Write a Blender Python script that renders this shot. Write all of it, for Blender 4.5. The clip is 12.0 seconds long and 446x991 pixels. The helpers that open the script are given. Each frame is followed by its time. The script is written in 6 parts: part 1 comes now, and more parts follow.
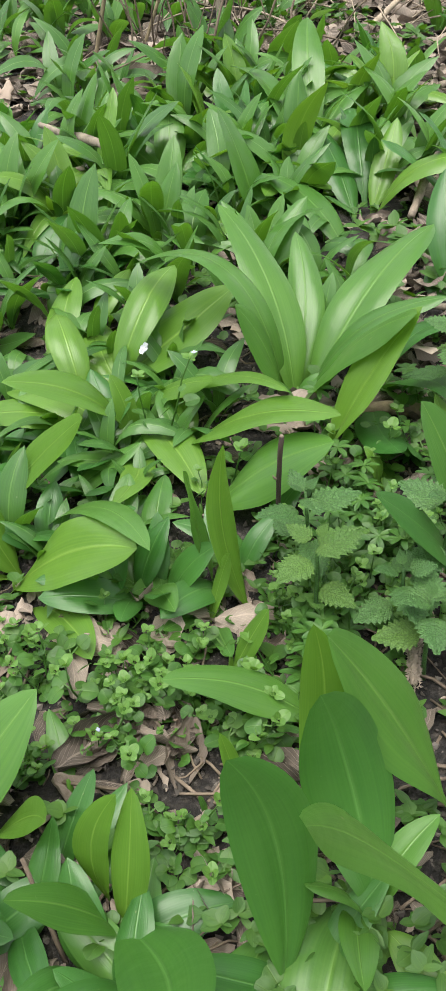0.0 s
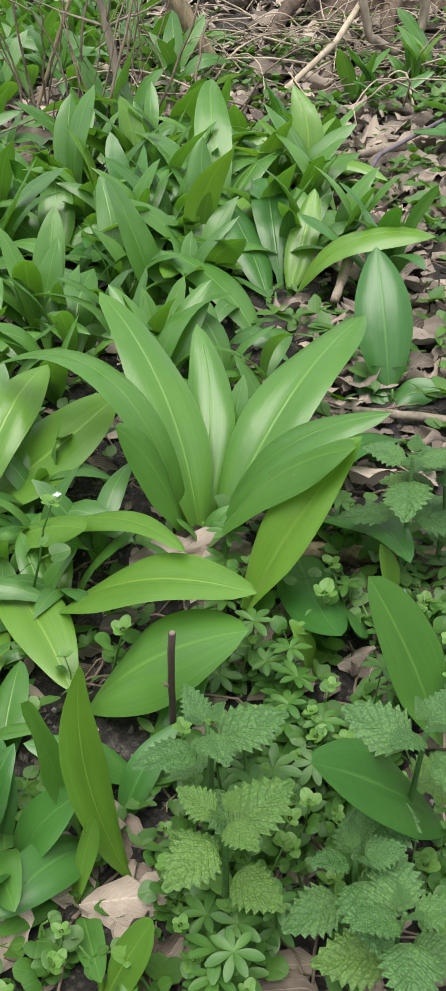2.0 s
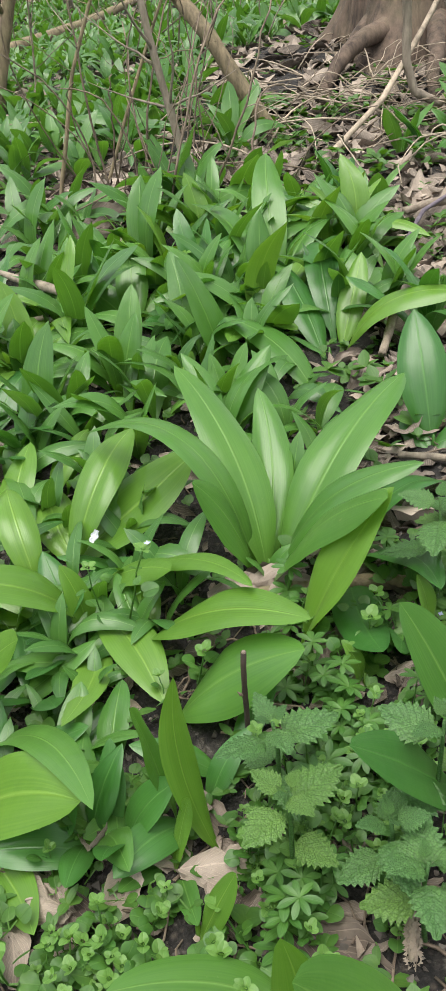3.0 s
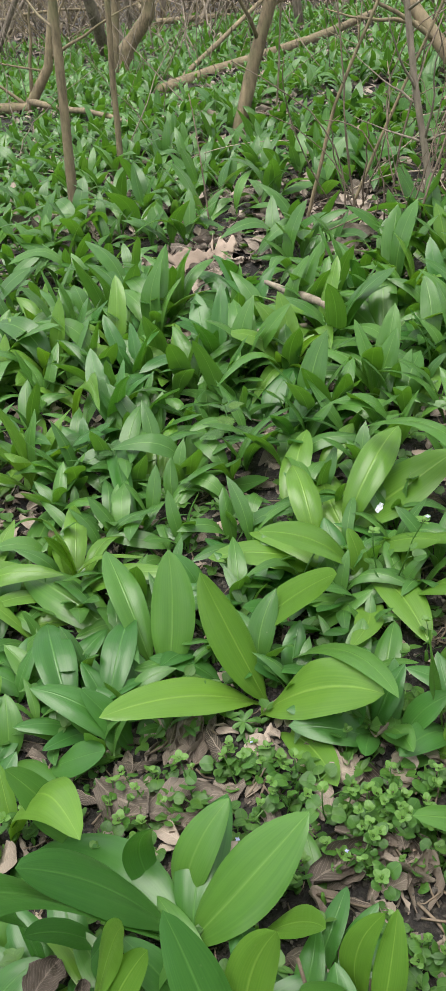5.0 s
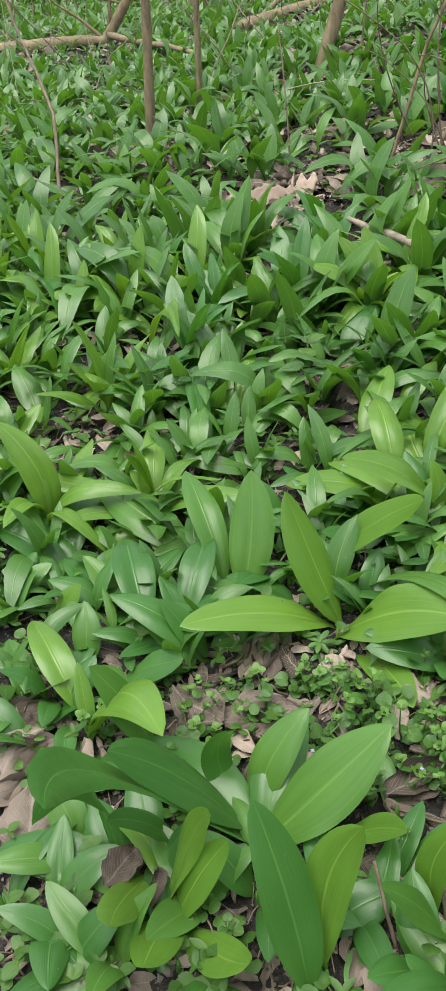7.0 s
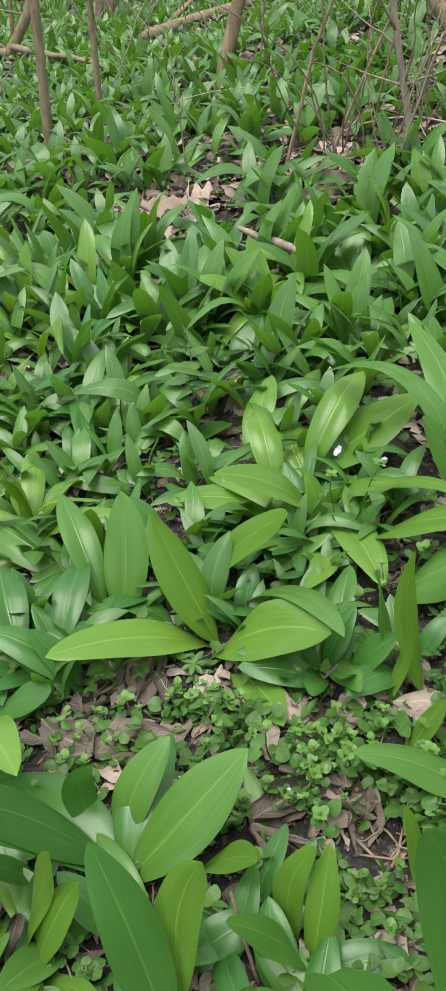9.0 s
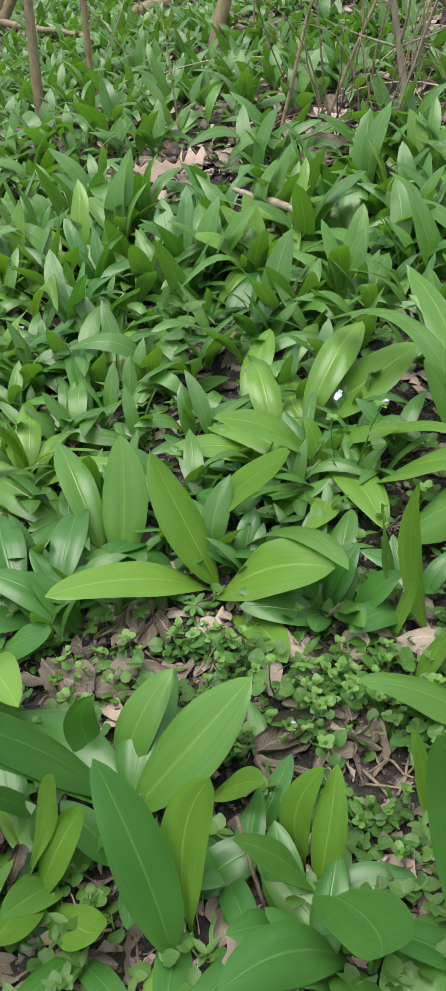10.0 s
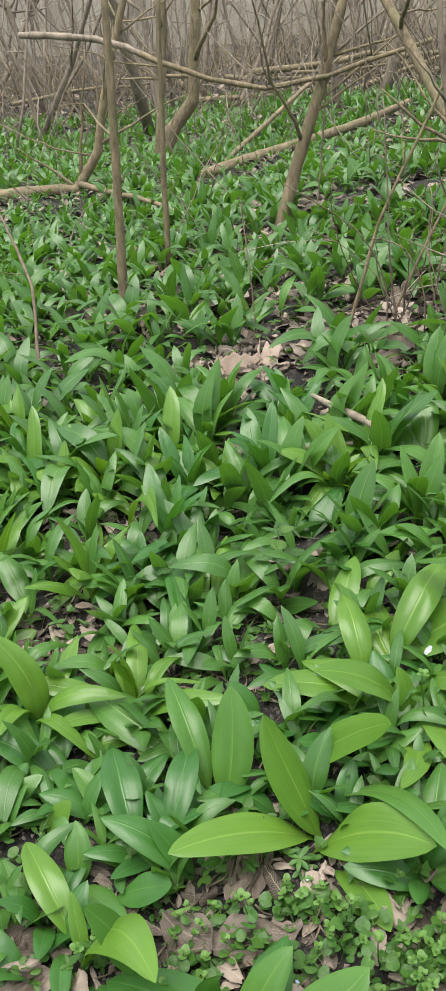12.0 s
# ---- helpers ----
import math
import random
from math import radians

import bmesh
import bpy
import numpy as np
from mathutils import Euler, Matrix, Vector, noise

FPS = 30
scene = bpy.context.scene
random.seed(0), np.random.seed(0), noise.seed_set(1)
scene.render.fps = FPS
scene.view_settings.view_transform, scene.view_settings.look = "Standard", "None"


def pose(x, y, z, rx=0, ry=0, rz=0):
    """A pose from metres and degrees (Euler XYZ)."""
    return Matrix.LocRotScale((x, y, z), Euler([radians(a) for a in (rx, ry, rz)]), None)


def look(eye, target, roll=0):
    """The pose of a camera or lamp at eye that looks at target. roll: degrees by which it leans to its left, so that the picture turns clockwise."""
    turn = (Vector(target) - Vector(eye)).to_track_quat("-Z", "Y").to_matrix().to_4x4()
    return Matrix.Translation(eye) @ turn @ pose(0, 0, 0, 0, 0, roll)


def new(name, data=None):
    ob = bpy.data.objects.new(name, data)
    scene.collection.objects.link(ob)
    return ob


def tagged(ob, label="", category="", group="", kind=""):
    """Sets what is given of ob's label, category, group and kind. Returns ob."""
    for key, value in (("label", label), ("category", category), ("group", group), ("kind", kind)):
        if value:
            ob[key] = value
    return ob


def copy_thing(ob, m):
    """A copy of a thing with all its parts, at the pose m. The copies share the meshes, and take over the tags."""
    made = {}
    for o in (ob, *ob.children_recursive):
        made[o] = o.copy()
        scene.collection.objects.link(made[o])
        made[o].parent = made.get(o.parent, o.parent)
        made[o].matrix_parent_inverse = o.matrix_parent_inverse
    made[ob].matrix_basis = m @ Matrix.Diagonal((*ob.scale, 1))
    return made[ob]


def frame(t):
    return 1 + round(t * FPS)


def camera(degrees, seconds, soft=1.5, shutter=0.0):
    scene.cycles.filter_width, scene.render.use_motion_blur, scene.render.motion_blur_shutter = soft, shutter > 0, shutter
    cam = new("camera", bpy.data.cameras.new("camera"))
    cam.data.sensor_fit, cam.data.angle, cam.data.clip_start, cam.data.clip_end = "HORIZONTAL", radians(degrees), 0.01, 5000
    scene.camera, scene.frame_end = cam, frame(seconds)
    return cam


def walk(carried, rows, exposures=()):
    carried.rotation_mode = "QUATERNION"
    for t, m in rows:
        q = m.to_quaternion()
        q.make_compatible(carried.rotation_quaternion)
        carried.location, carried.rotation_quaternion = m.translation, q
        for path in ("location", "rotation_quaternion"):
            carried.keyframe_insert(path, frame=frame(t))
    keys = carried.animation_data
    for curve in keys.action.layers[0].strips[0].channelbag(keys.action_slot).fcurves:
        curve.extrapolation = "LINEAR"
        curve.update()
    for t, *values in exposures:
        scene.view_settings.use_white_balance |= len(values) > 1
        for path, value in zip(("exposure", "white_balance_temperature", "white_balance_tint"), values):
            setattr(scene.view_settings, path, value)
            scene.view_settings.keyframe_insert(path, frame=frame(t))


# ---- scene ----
cam = camera(27.95, 12.0, soft=1.1)
PATH = [
    (0, (0.1622, 0.1621, 0.4357), (0.3703, 1.7282, -0.7907), -2.22),
    (0.5, (0.1651, 0.2522, 0.4018), (0.3796, 1.8323, -0.8054), -2.49),
    (1, (0.1778, 0.3237, 0.3724), (0.4741, 1.9123, -0.8061), -0.79),
    (1.5, (0.2102, 0.3378, 0.3756), (0.5857, 1.9330, -0.7709), 0.26),
    (2, (0.2138, 0.3296, 0.3874), (0.6050, 1.9416, -0.7299), 0.09),
    (2.5, (0.2160, 0.3003, 0.4167), (0.5737, 1.9464, -0.6614), -2.39),
    (2.7, (0.2130, 0.2821, 0.4301), (0.5196, 1.9457, -0.6368), -3.66),
    (4.3, (0.1517, 0.1246, 0.5454), (0.1956, 1.8304, -0.4977), -6.87),
    (4.5, (0.1380, 0.1189, 0.5478), (0.1423, 1.8282, -0.4905), -6.24),
    (5, (0.0929, 0.1065, 0.5293), (-0.0144, 1.8181, -0.4996), -4.83),
    (5.5, (0.0631, 0.0893, 0.5126), (-0.1287, 1.7688, -0.5562), -3.98),
    (6, (0.0611, 0.0889, 0.5084), (-0.1472, 1.7556, -0.5772), -3.63),
    (6.5, (0.0612, 0.0891, 0.5048), (-0.1499, 1.7475, -0.5931), -3.36),
    (8.3, (0.0768, 0.1005, 0.5163), (-0.1468, 1.7469, -0.5968), -4.40),
    (8.5, (0.0945, 0.1058, 0.5103), (-0.0891, 1.7602, -0.5983), -4.28),
    (9, (0.1205, 0.1093, 0.5060), (0.0328, 1.7754, -0.5968), -4.06),
    (9.5, (0.1193, 0.1066, 0.4997), (0.0387, 1.7778, -0.5960), -4.15),
    (10, (0.1113, 0.0955, 0.4716), (0.0422, 1.7470, -0.6542), -3.93),
    (10.5, (0.1091, 0.0962, 0.4629), (0.0425, 1.7194, -0.7037), -3.63),
    (11, (0.1050, 0.0967, 0.4685), (0.0422, 1.7133, -0.7073), -3.12),
    (11.5, (0.0839, 0.0855, 0.5371), (-0.0318, 1.7179, -0.6126), -3.66),
    (12, (0.0638, 0.0918, 0.6309), (-0.0897, 1.8605, -0.2901), -3.79),
]
walk(cam, [(t, look(eye, target, roll)) for t, eye, target, roll in PATH],
     [(0, 1.84), (0.5, 1.81), (1.2, 1.74), (2.5, 1.80), (4.5, 1.70), (8.5, 1.72), (12, 1.74)])


# ---- light ----
world = bpy.data.worlds.new("overcast_sky")
scene.world = world
world.use_nodes = True
wn, wl = world.node_tree.nodes, world.node_tree.links
sky = wn.new("ShaderNodeTexSky")
sky.sky_type, sky.sun_disc = "NISHITA", False
sky.sun_elevation, sky.sun_rotation = radians(72), radians(210)
sky.air_density, sky.dust_density, sky.ozone_density = 1.0, 1.5, 1.0
pale = wn.new("ShaderNodeHueSaturation")
pale.inputs["Saturation"].default_value = 0.16
wl.new(sky.outputs[0], pale.inputs["Color"])
wl.new(pale.outputs[0], wn["Background"].inputs["Color"])
wn["Background"].inputs["Strength"].default_value = 0.11
sun = new("sun", bpy.data.lights.new("sun", "SUN"))
sun.data.energy, sun.data.angle, sun.data.color = 1.5, radians(50), (1.0, 0.95, 0.86)
sun.matrix_world = look((-0.45, -0.4, 3.0), (0, 0, 0))


# ---- materials ----
class Nodes:
    """A short way to wire a material."""

    def __init__(self, name):
        self.mat = bpy.data.materials.new(name)
        self.mat.use_nodes = True
        self.tree = self.mat.node_tree
        self.bsdf = self.tree.nodes["Principled BSDF"]
        self.out = self.tree.nodes["Material Output"]

    def add(self, kind, **sockets):
        node = self.tree.nodes.new(kind)
        for key, value in sockets.items():
            self.put(node, key.replace("_", " "), value)
        return node

    def put(self, node, key, value):
        socket = node.inputs[int(key[1:])] if key[0] == "i" and key[1:].isdigit() else node.inputs[key]
        if isinstance(value, bpy.types.NodeSocket):
            self.tree.links.new(value, socket)
        else:
            socket.default_value = value

    def maths(self, op, a, b=0.0, c=0.0):
        node = self.tree.nodes.new("ShaderNodeMath")
        node.operation = op
        for i, v in enumerate((a, b, c)):
            self.put(node, f"i{i}", v)
        return node.outputs[0]

    def mix(self, factor, a, b, blend="MIX"):
        node = self.tree.nodes.new("ShaderNodeMix")
        node.data_type, node.blend_type = "RGBA", blend
        self.put(node, "i0", factor)
        self.put(node, "i6", a)
        self.put(node, "i7", b)
        return node.outputs[2]

    def ramp(self, value, *stops):
        node = self.tree.nodes.new("ShaderNodeValToRGB")
        self.put(node, "Fac", value)
        while len(node.color_ramp.elements) < len(stops):
            node.color_ramp.elements.new(0.5)
        for e, (p, c) in zip(node.color_ramp.elements, stops):
            e.position, e.color = p, (*c, 1) if len(c) == 3 else c
        return node.outputs[0]

    def noise(self, scale, detail=4.0, where=None, rough=0.55):
        node = self.add("ShaderNodeTexNoise", Scale=scale, Detail=detail, Roughness=rough)
        if where is not None:
            self.put(node, "Vector", where)
        return node.outputs[0]

    def bump(self, height, strength=0.3, distance=0.002):
        self.put(self.bsdf, "Normal", self.add("ShaderNodeBump", Strength=strength, Distance=distance, Height=height).outputs[0])


def grey(v):
    return (v, v, v, 1)


def leaf_material(name, deep, light, islands=False, shine=0.24, veins=21.0, rib=0.75, thin=0.28, coarse=0.0):
    """A living leaf: long veins and a pale midrib along its own length, two tones from leaf to leaf, light passing through."""
    n = Nodes(name)
    uv = n.add("ShaderNodeTexCoord").outputs["UV"]
    split = n.add("ShaderNodeSeparateXYZ", Vector=uv)
    along, across = split.outputs[0], split.outputs[1]
    if islands:
        chance = n.add("ShaderNodeNewGeometry").outputs["Random Per Island"]
    else:
        chance = n.add("ShaderNodeObjectInfo").outputs["Random"]
    place = n.add("ShaderNodeTexCoord").outputs["Object"]
    tone = n.maths("ADD", n.maths("MULTIPLY", chance, 0.7), n.maths("MULTIPLY", n.noise(22.0, 3.0, place), 0.3))
    colour = n.ramp(tone, (0.1, deep), (0.9, light))
    base_pale = n.maths("MULTIPLY", n.maths("SUBTRACT", 1.0, n.maths("MULTIPLY", along, 3.0)), 0.22)
    colour = n.mix(n.maths("MAXIMUM", base_pale, 0.0), colour, (light[0] * 1.2, light[1] * 1.05, light[2] * 0.5, 1))
    wax = n.ramp(n.maths("ADD", along, n.maths("MULTIPLY", n.maths("SUBTRACT", n.noise(18.0, 3.0, place), 0.5), 0.5)), (0.35, (0, 0, 0)), (0.75, (0.38, 0.38, 0.38)))
    colour = n.mix(wax, colour, (deep[0] * 1.25, deep[1] * 1.15, deep[2] * 1.6, 1))
    cloud = n.ramp(n.noise(14.0, 3.0, place), (0.35, (0, 0, 0)), (0.68, (1, 1, 1)))
    colour = n.mix(n.maths("MULTIPLY", cloud, 0.38), colour, (deep[0] * 0.75, deep[1] * 0.82, deep[2] * 1.1, 1))
    off = n.maths("ABSOLUTE", n.maths("SUBTRACT", across, 0.5))
    midrib = n.maths("MULTIPLY", n.maths("SUBTRACT", 1.0, n.maths("MINIMUM", n.maths("MULTIPLY", off, 30.0), 1.0)), 0.85 * rib)
    colour = n.mix(midrib, colour, (light[0] * 1.9, light[1] * 1.55, light[2] * 2.2, 1))
    lines = n.maths("SINE", n.maths("MULTIPLY", across, veins * 6.2832))
    colour = n.mix(n.maths("MULTIPLY", n.maths("ADD", lines, 1.0), n.maths("MULTIPLY", n.noise(40.0, 2.0, place), 0.10)), colour, (light[0] * 1.3, light[1] * 1.25, light[2] * 1.2, 1))
    own = n.add("ShaderNodeCombineXYZ", X=n.maths("MULTIPLY", along, 1.6), Y=n.maths("MULTIPLY", across, veins * 1.5), Z=n.maths("MULTIPLY", chance, 90.0))
    streak = n.noise(1.0, 3.0, own.outputs[0], 0.6)
    colour = n.mix(n.ramp(streak, (0.34, (0.30, 0.30, 0.30)), (0.5, (0, 0, 0))), colour, (deep[0] * 0.8, deep[1] * 0.85, deep[2], 1))
    colour = n.mix(n.ramp(streak, (0.5, (0, 0, 0)), (0.70, (0.22, 0.22, 0.22))), colour, (light[0] * 1.35, light[1] * 1.2, light[2] * 1.4, 1))
    specks = n.ramp(n.noise(420.0, 2.0, place), (0.72, (0, 0, 0)), (0.78, (1, 1, 1)))
    colour = n.mix(n.maths("MULTIPLY", specks, 0.12), colour, (0.3, 0.34, 0.18, 1))
    if not coarse:
        blemish = n.add("ShaderNodeTexVoronoi", Scale=1.0, Vector=n.add("ShaderNodeCombineXYZ", X=n.maths("MULTIPLY", along, 7.0), Y=n.maths("MULTIPLY", across, 2.6), Z=n.maths("MULTIPLY", chance, 60.0)).outputs[0])
        spot = n.maths("MULTIPLY", n.ramp(blemish.outputs["Distance"], (0.04, (1, 1, 1)), (0.085, (0, 0, 0))), n.ramp(n.noise(33.0, 1.0, place), (0.56, (0, 0, 0)), (0.62, (1, 1, 1))))
        colour = n.mix(n.maths("MULTIPLY", spot, 0.55), colour, (0.24, 0.27, 0.13, 1))
    n.put(n.bsdf, "Base Color", colour)
    n.put(n.bsdf, "Roughness", n.maths("ADD", shine, n.maths("MULTIPLY", n.noise(60.0, 4.0, place), 0.18)))
    n.put(n.bsdf, "Specular IOR Level", 0.5)
    height = n.maths("ADD", n.maths("ADD", n.maths("MULTIPLY", lines, 0.018), n.maths("MULTIPLY", streak, 0.35)), n.maths("ADD", n.maths("MULTIPLY", midrib, -2.0), n.maths("ADD", n.noise(90.0, 3.0, place), n.maths("MULTIPLY", n.noise(28.0, 2.0, place), 4.0))))
    if coarse:
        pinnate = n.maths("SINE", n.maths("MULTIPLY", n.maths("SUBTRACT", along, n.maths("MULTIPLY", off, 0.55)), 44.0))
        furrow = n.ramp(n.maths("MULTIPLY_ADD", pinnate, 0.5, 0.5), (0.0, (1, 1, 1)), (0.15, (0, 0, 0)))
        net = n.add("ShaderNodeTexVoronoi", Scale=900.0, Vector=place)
        # crease shade painted in: side furrows and midrib take a darker colour
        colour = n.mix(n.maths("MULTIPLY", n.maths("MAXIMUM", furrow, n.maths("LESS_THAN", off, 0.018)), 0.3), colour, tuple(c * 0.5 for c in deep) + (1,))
        # shade between the puckers, likewise put into the colour along the net
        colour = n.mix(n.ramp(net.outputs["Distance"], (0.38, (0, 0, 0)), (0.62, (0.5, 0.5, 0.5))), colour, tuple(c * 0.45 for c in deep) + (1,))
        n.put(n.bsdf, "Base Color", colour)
        height = n.maths("SUBTRACT", n.maths("MULTIPLY", net.outputs["Distance"], -0.8), n.maths("MULTIPLY", furrow, 0.45))
        n.bump(height, 0.6, 0.0011)
    else:
        n.bump(height, 0.26, 0.0012)
    glow = n.add("ShaderNodeBsdfTranslucent", Color=n.mix(0.7, colour, (light[0] * 1.65, light[1] * 1.8, light[2] * 0.35, 1)))
    both = n.add("ShaderNodeMixShader", Fac=thin)
    n.tree.links.new(n.bsdf.outputs[0], both.inputs[1])
    n.tree.links.new(glow.outputs[0], both.inputs[2])
    n.tree.links.new(both.outputs[0], n.out.inputs["Surface"])
    return n.mat


def soil_material():
    n = Nodes("woodland_soil")
    where = n.add("ShaderNodeTexCoord").outputs["Object"]
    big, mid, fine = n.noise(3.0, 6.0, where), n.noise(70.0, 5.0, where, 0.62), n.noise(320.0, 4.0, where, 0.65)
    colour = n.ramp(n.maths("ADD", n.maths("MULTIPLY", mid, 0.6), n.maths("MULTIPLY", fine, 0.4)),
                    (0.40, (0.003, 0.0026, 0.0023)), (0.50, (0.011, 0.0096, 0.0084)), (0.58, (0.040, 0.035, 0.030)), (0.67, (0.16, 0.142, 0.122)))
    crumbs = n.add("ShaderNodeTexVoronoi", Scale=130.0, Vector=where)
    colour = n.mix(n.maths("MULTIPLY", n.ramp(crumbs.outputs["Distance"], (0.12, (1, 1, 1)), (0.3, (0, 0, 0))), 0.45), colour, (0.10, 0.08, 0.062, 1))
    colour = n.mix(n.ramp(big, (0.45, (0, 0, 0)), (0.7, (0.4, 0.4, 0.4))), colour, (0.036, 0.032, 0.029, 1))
    n.put(n.bsdf, "Base Color", colour)
    n.put(n.bsdf, "Roughness", 0.9)
    n.bump(n.maths("ADD", n.maths("MULTIPLY", mid, 1.2), fine), 0.9, 0.006)
    return n.mat


def litter_material(name, dark, pale, islands=False):
    """Dead leaf: brown to grey-pink, blotched, with side veins."""
    n = Nodes(name)
    where = n.add("ShaderNodeTexCoord").outputs["Object"]
    uv = n.add("ShaderNodeSeparateXYZ", Vector=n.add("ShaderNodeTexCoord").outputs["UV"])
    chance = n.add("ShaderNodeNewGeometry").outputs["Random Per Island"] if islands else n.add("ShaderNodeObjectInfo").outputs["Random"]
    blot = n.noise(55.0, 6.0, where, 0.65)
    tone = n.maths("ADD", n.maths("MULTIPLY", chance, 0.55), n.maths("MULTIPLY", blot, 0.55))
    colour = n.ramp(tone, (0.2, dark), (0.55, tuple((a + b) / 2 for a, b in zip(dark, pale))), (0.9, pale))
    off = n.maths("ABSOLUTE", n.maths("SUBTRACT", uv.outputs[1], 0.5))
    rib = n.maths("LESS_THAN", off, 0.022)
    side = n.maths("SINE", n.maths("MULTIPLY", n.maths("SUBTRACT", uv.outputs[0], off), 62.0))
    side = n.ramp(side, (0.86, (0, 0, 0)), (0.97, (1, 1, 1)))
    colour = n.mix(n.maths("MULTIPLY", n.maths("MAXIMUM", rib, side), 0.35), colour, tuple(c * 1.25 for c in pale) + (1,))
    spots = n.ramp(n.noise(160.0, 3.0, where), (0.66, (0, 0, 0)), (0.74, (1, 1, 1)))
    colour = n.mix(n.maths("MULTIPLY", spots, 0.5), colour, tuple(c * 0.5 for c in dark) + (1,))
    n.put(n.bsdf, "Base Color", colour)
    n.put(n.bsdf, "Roughness", 0.75)
    n.put(n.bsdf, "Specular IOR Level", 0.25)
    n.bump(n.maths("ADD", n.maths("MULTIPLY", side, 0.5), blot), 0.6, 0.002)
    return n.mat


def bark_material(name, dark, pale, green=0.0, scale=1.0):
    n = Nodes(name)
    where = n.add("ShaderNodeTexCoord").outputs["Object"]
    stretch = n.add("ShaderNodeMapping", Vector=where, Scale=(1, 1, 0.25))
    grain = n.noise(90.0 * scale, 7.0, stretch.outputs[0], 0.65)
    patch = n.noise(11.0 * scale, 5.0, where)
    colour = n.ramp(grain, (0.32, dark), (0.68, pale))
    colour = n.mix(n.ramp(patch, (0.5, (0, 0, 0)), (0.72, (0.6, 0.6, 0.6))), colour, tuple(c * 1.35 for c in pale) + (1,))
    colour = n.mix(n.maths("MULTIPLY", n.ramp(n.noise(17.0 * scale, 5.0, where), (0.48, (0, 0, 0)), (0.66, (1, 1, 1))), green), colour, (0.13, 0.14, 0.06, 1))
    n.put(n.bsdf, "Base Color", colour)
    n.put(n.bsdf, "Roughness", 0.85)
    n.bump(grain, 0.7, 0.004 / scale)
    return n.mat


LEAF = leaf_material("garlic_leaf", (0.047, 0.138, 0.022), (0.092, 0.212, 0.033))
LEAF_LIGHT = leaf_material("garlic_leaf_yellowish", (0.075, 0.176, 0.020), (0.125, 0.250, 0.032))
LEAF_DEEP = leaf_material("garlic_leaf_bluish", (0.030, 0.112, 0.020), (0.060, 0.172, 0.029))
LEAF_FIELD = leaf_material("garlic_leaf_field", (0.030, 0.098, 0.020), (0.098, 0.226, 0.038), islands=True)
SMALL = leaf_material("speedwell_leaf", (0.030, 0.100, 0.013), (0.064, 0.158, 0.020), thin=0.22, veins=4.0, rib=0.4, shine=0.42)
SMALL_FIELD = leaf_material("low_herb_leaf", (0.029, 0.094, 0.012), (0.070, 0.160, 0.020), islands=True, veins=4.0, rib=0.4, shine=0.45)
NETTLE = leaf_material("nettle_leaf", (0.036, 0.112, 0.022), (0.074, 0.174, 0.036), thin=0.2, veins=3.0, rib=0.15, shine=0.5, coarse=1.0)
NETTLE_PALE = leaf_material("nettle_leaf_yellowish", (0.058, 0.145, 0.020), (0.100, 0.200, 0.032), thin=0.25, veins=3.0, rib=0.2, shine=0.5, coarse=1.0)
SMALL_TIP = leaf_material("speedwell_tip_leaf", (0.078, 0.180, 0.030), (0.120, 0.240, 0.044), veins=4.0, rib=0.4, shine=0.45)
SOIL = soil_material()
LITTER = litter_material("dead_leaf", (0.022, 0.016, 0.012), (0.22, 0.180, 0.146))
LITTER_PALE = litter_material("bleached_dead_leaf", (0.045, 0.036, 0.029), (0.24, 0.20, 0.165))
LITTER_FIELD = litter_material("dead_leaf_litter", (0.016, 0.012, 0.0095), (0.36, 0.30, 0.245), islands=True)
BARK = bark_material("olive_brown_bark", (0.075, 0.060, 0.036), (0.235, 0.185, 0.112), 0.4)
BARK_GREY = bark_material("grey_bark", (0.090, 0.075, 0.058), (0.27, 0.225, 0.175), 0.15)
BARK_BIG = bark_material("furrowed_trunk_bark", (0.024, 0.016, 0.011), (0.130, 0.092, 0.066), 0.15, 0.6)
WOOD = bark_material("weathered_bare_wood", (0.11, 0.085, 0.062), (0.27, 0.225, 0.175))
CRUMB = litter_material("soil_crumb", (0.012, 0.0105, 0.009), (0.17, 0.150, 0.131), True)
TWIG_DARK = bark_material("dark_brown_twig", (0.018, 0.012, 0.009), (0.070, 0.046, 0.033))
STRAW = bark_material("dry_straw", (0.15, 0.12, 0.088), (0.36, 0.30, 0.225))
TWIG = bark_material("brown_twig", (0.065, 0.047, 0.034), (0.20, 0.155, 0.112))


# ---- shapes ----
def part(name, bm, material, parent=None, label=""):
    """Links a bmesh as one mesh object, under its thing where there is one."""
    mesh = bpy.data.meshes.new(name)
    bm.to_mesh(mesh)
    bm.free()
    mesh.materials.append(material)
    mesh.polygons.foreach_set("use_smooth", [True] * len(mesh.polygons))
    ob = new(name, mesh)
    if parent:
        ob.parent = parent
    if label:
        ob["label"] = label
    return ob


def mesh_object(name, verts, faces, uvs, material, parent=None):
    """The same from plain lists, for large joined pieces; uvs: one for each vertex."""
    mesh = bpy.data.meshes.new(name)
    mesh.from_pydata(verts, [], faces)
    if uvs is not None:
        layer = mesh.uv_layers.new(name="UVMap")
        loops = np.empty(len(mesh.loops), dtype=np.int32)
        mesh.loops.foreach_get("vertex_index", loops)
        layer.data.foreach_set("uv", np.asarray(uvs, dtype=np.float32)[loops].ravel())
    mesh.materials.append(material)
    mesh.polygons.foreach_set("use_smooth", [True] * len(mesh.polygons))
    ob = new(name, mesh)
    if parent:
        ob.parent = parent
    return ob


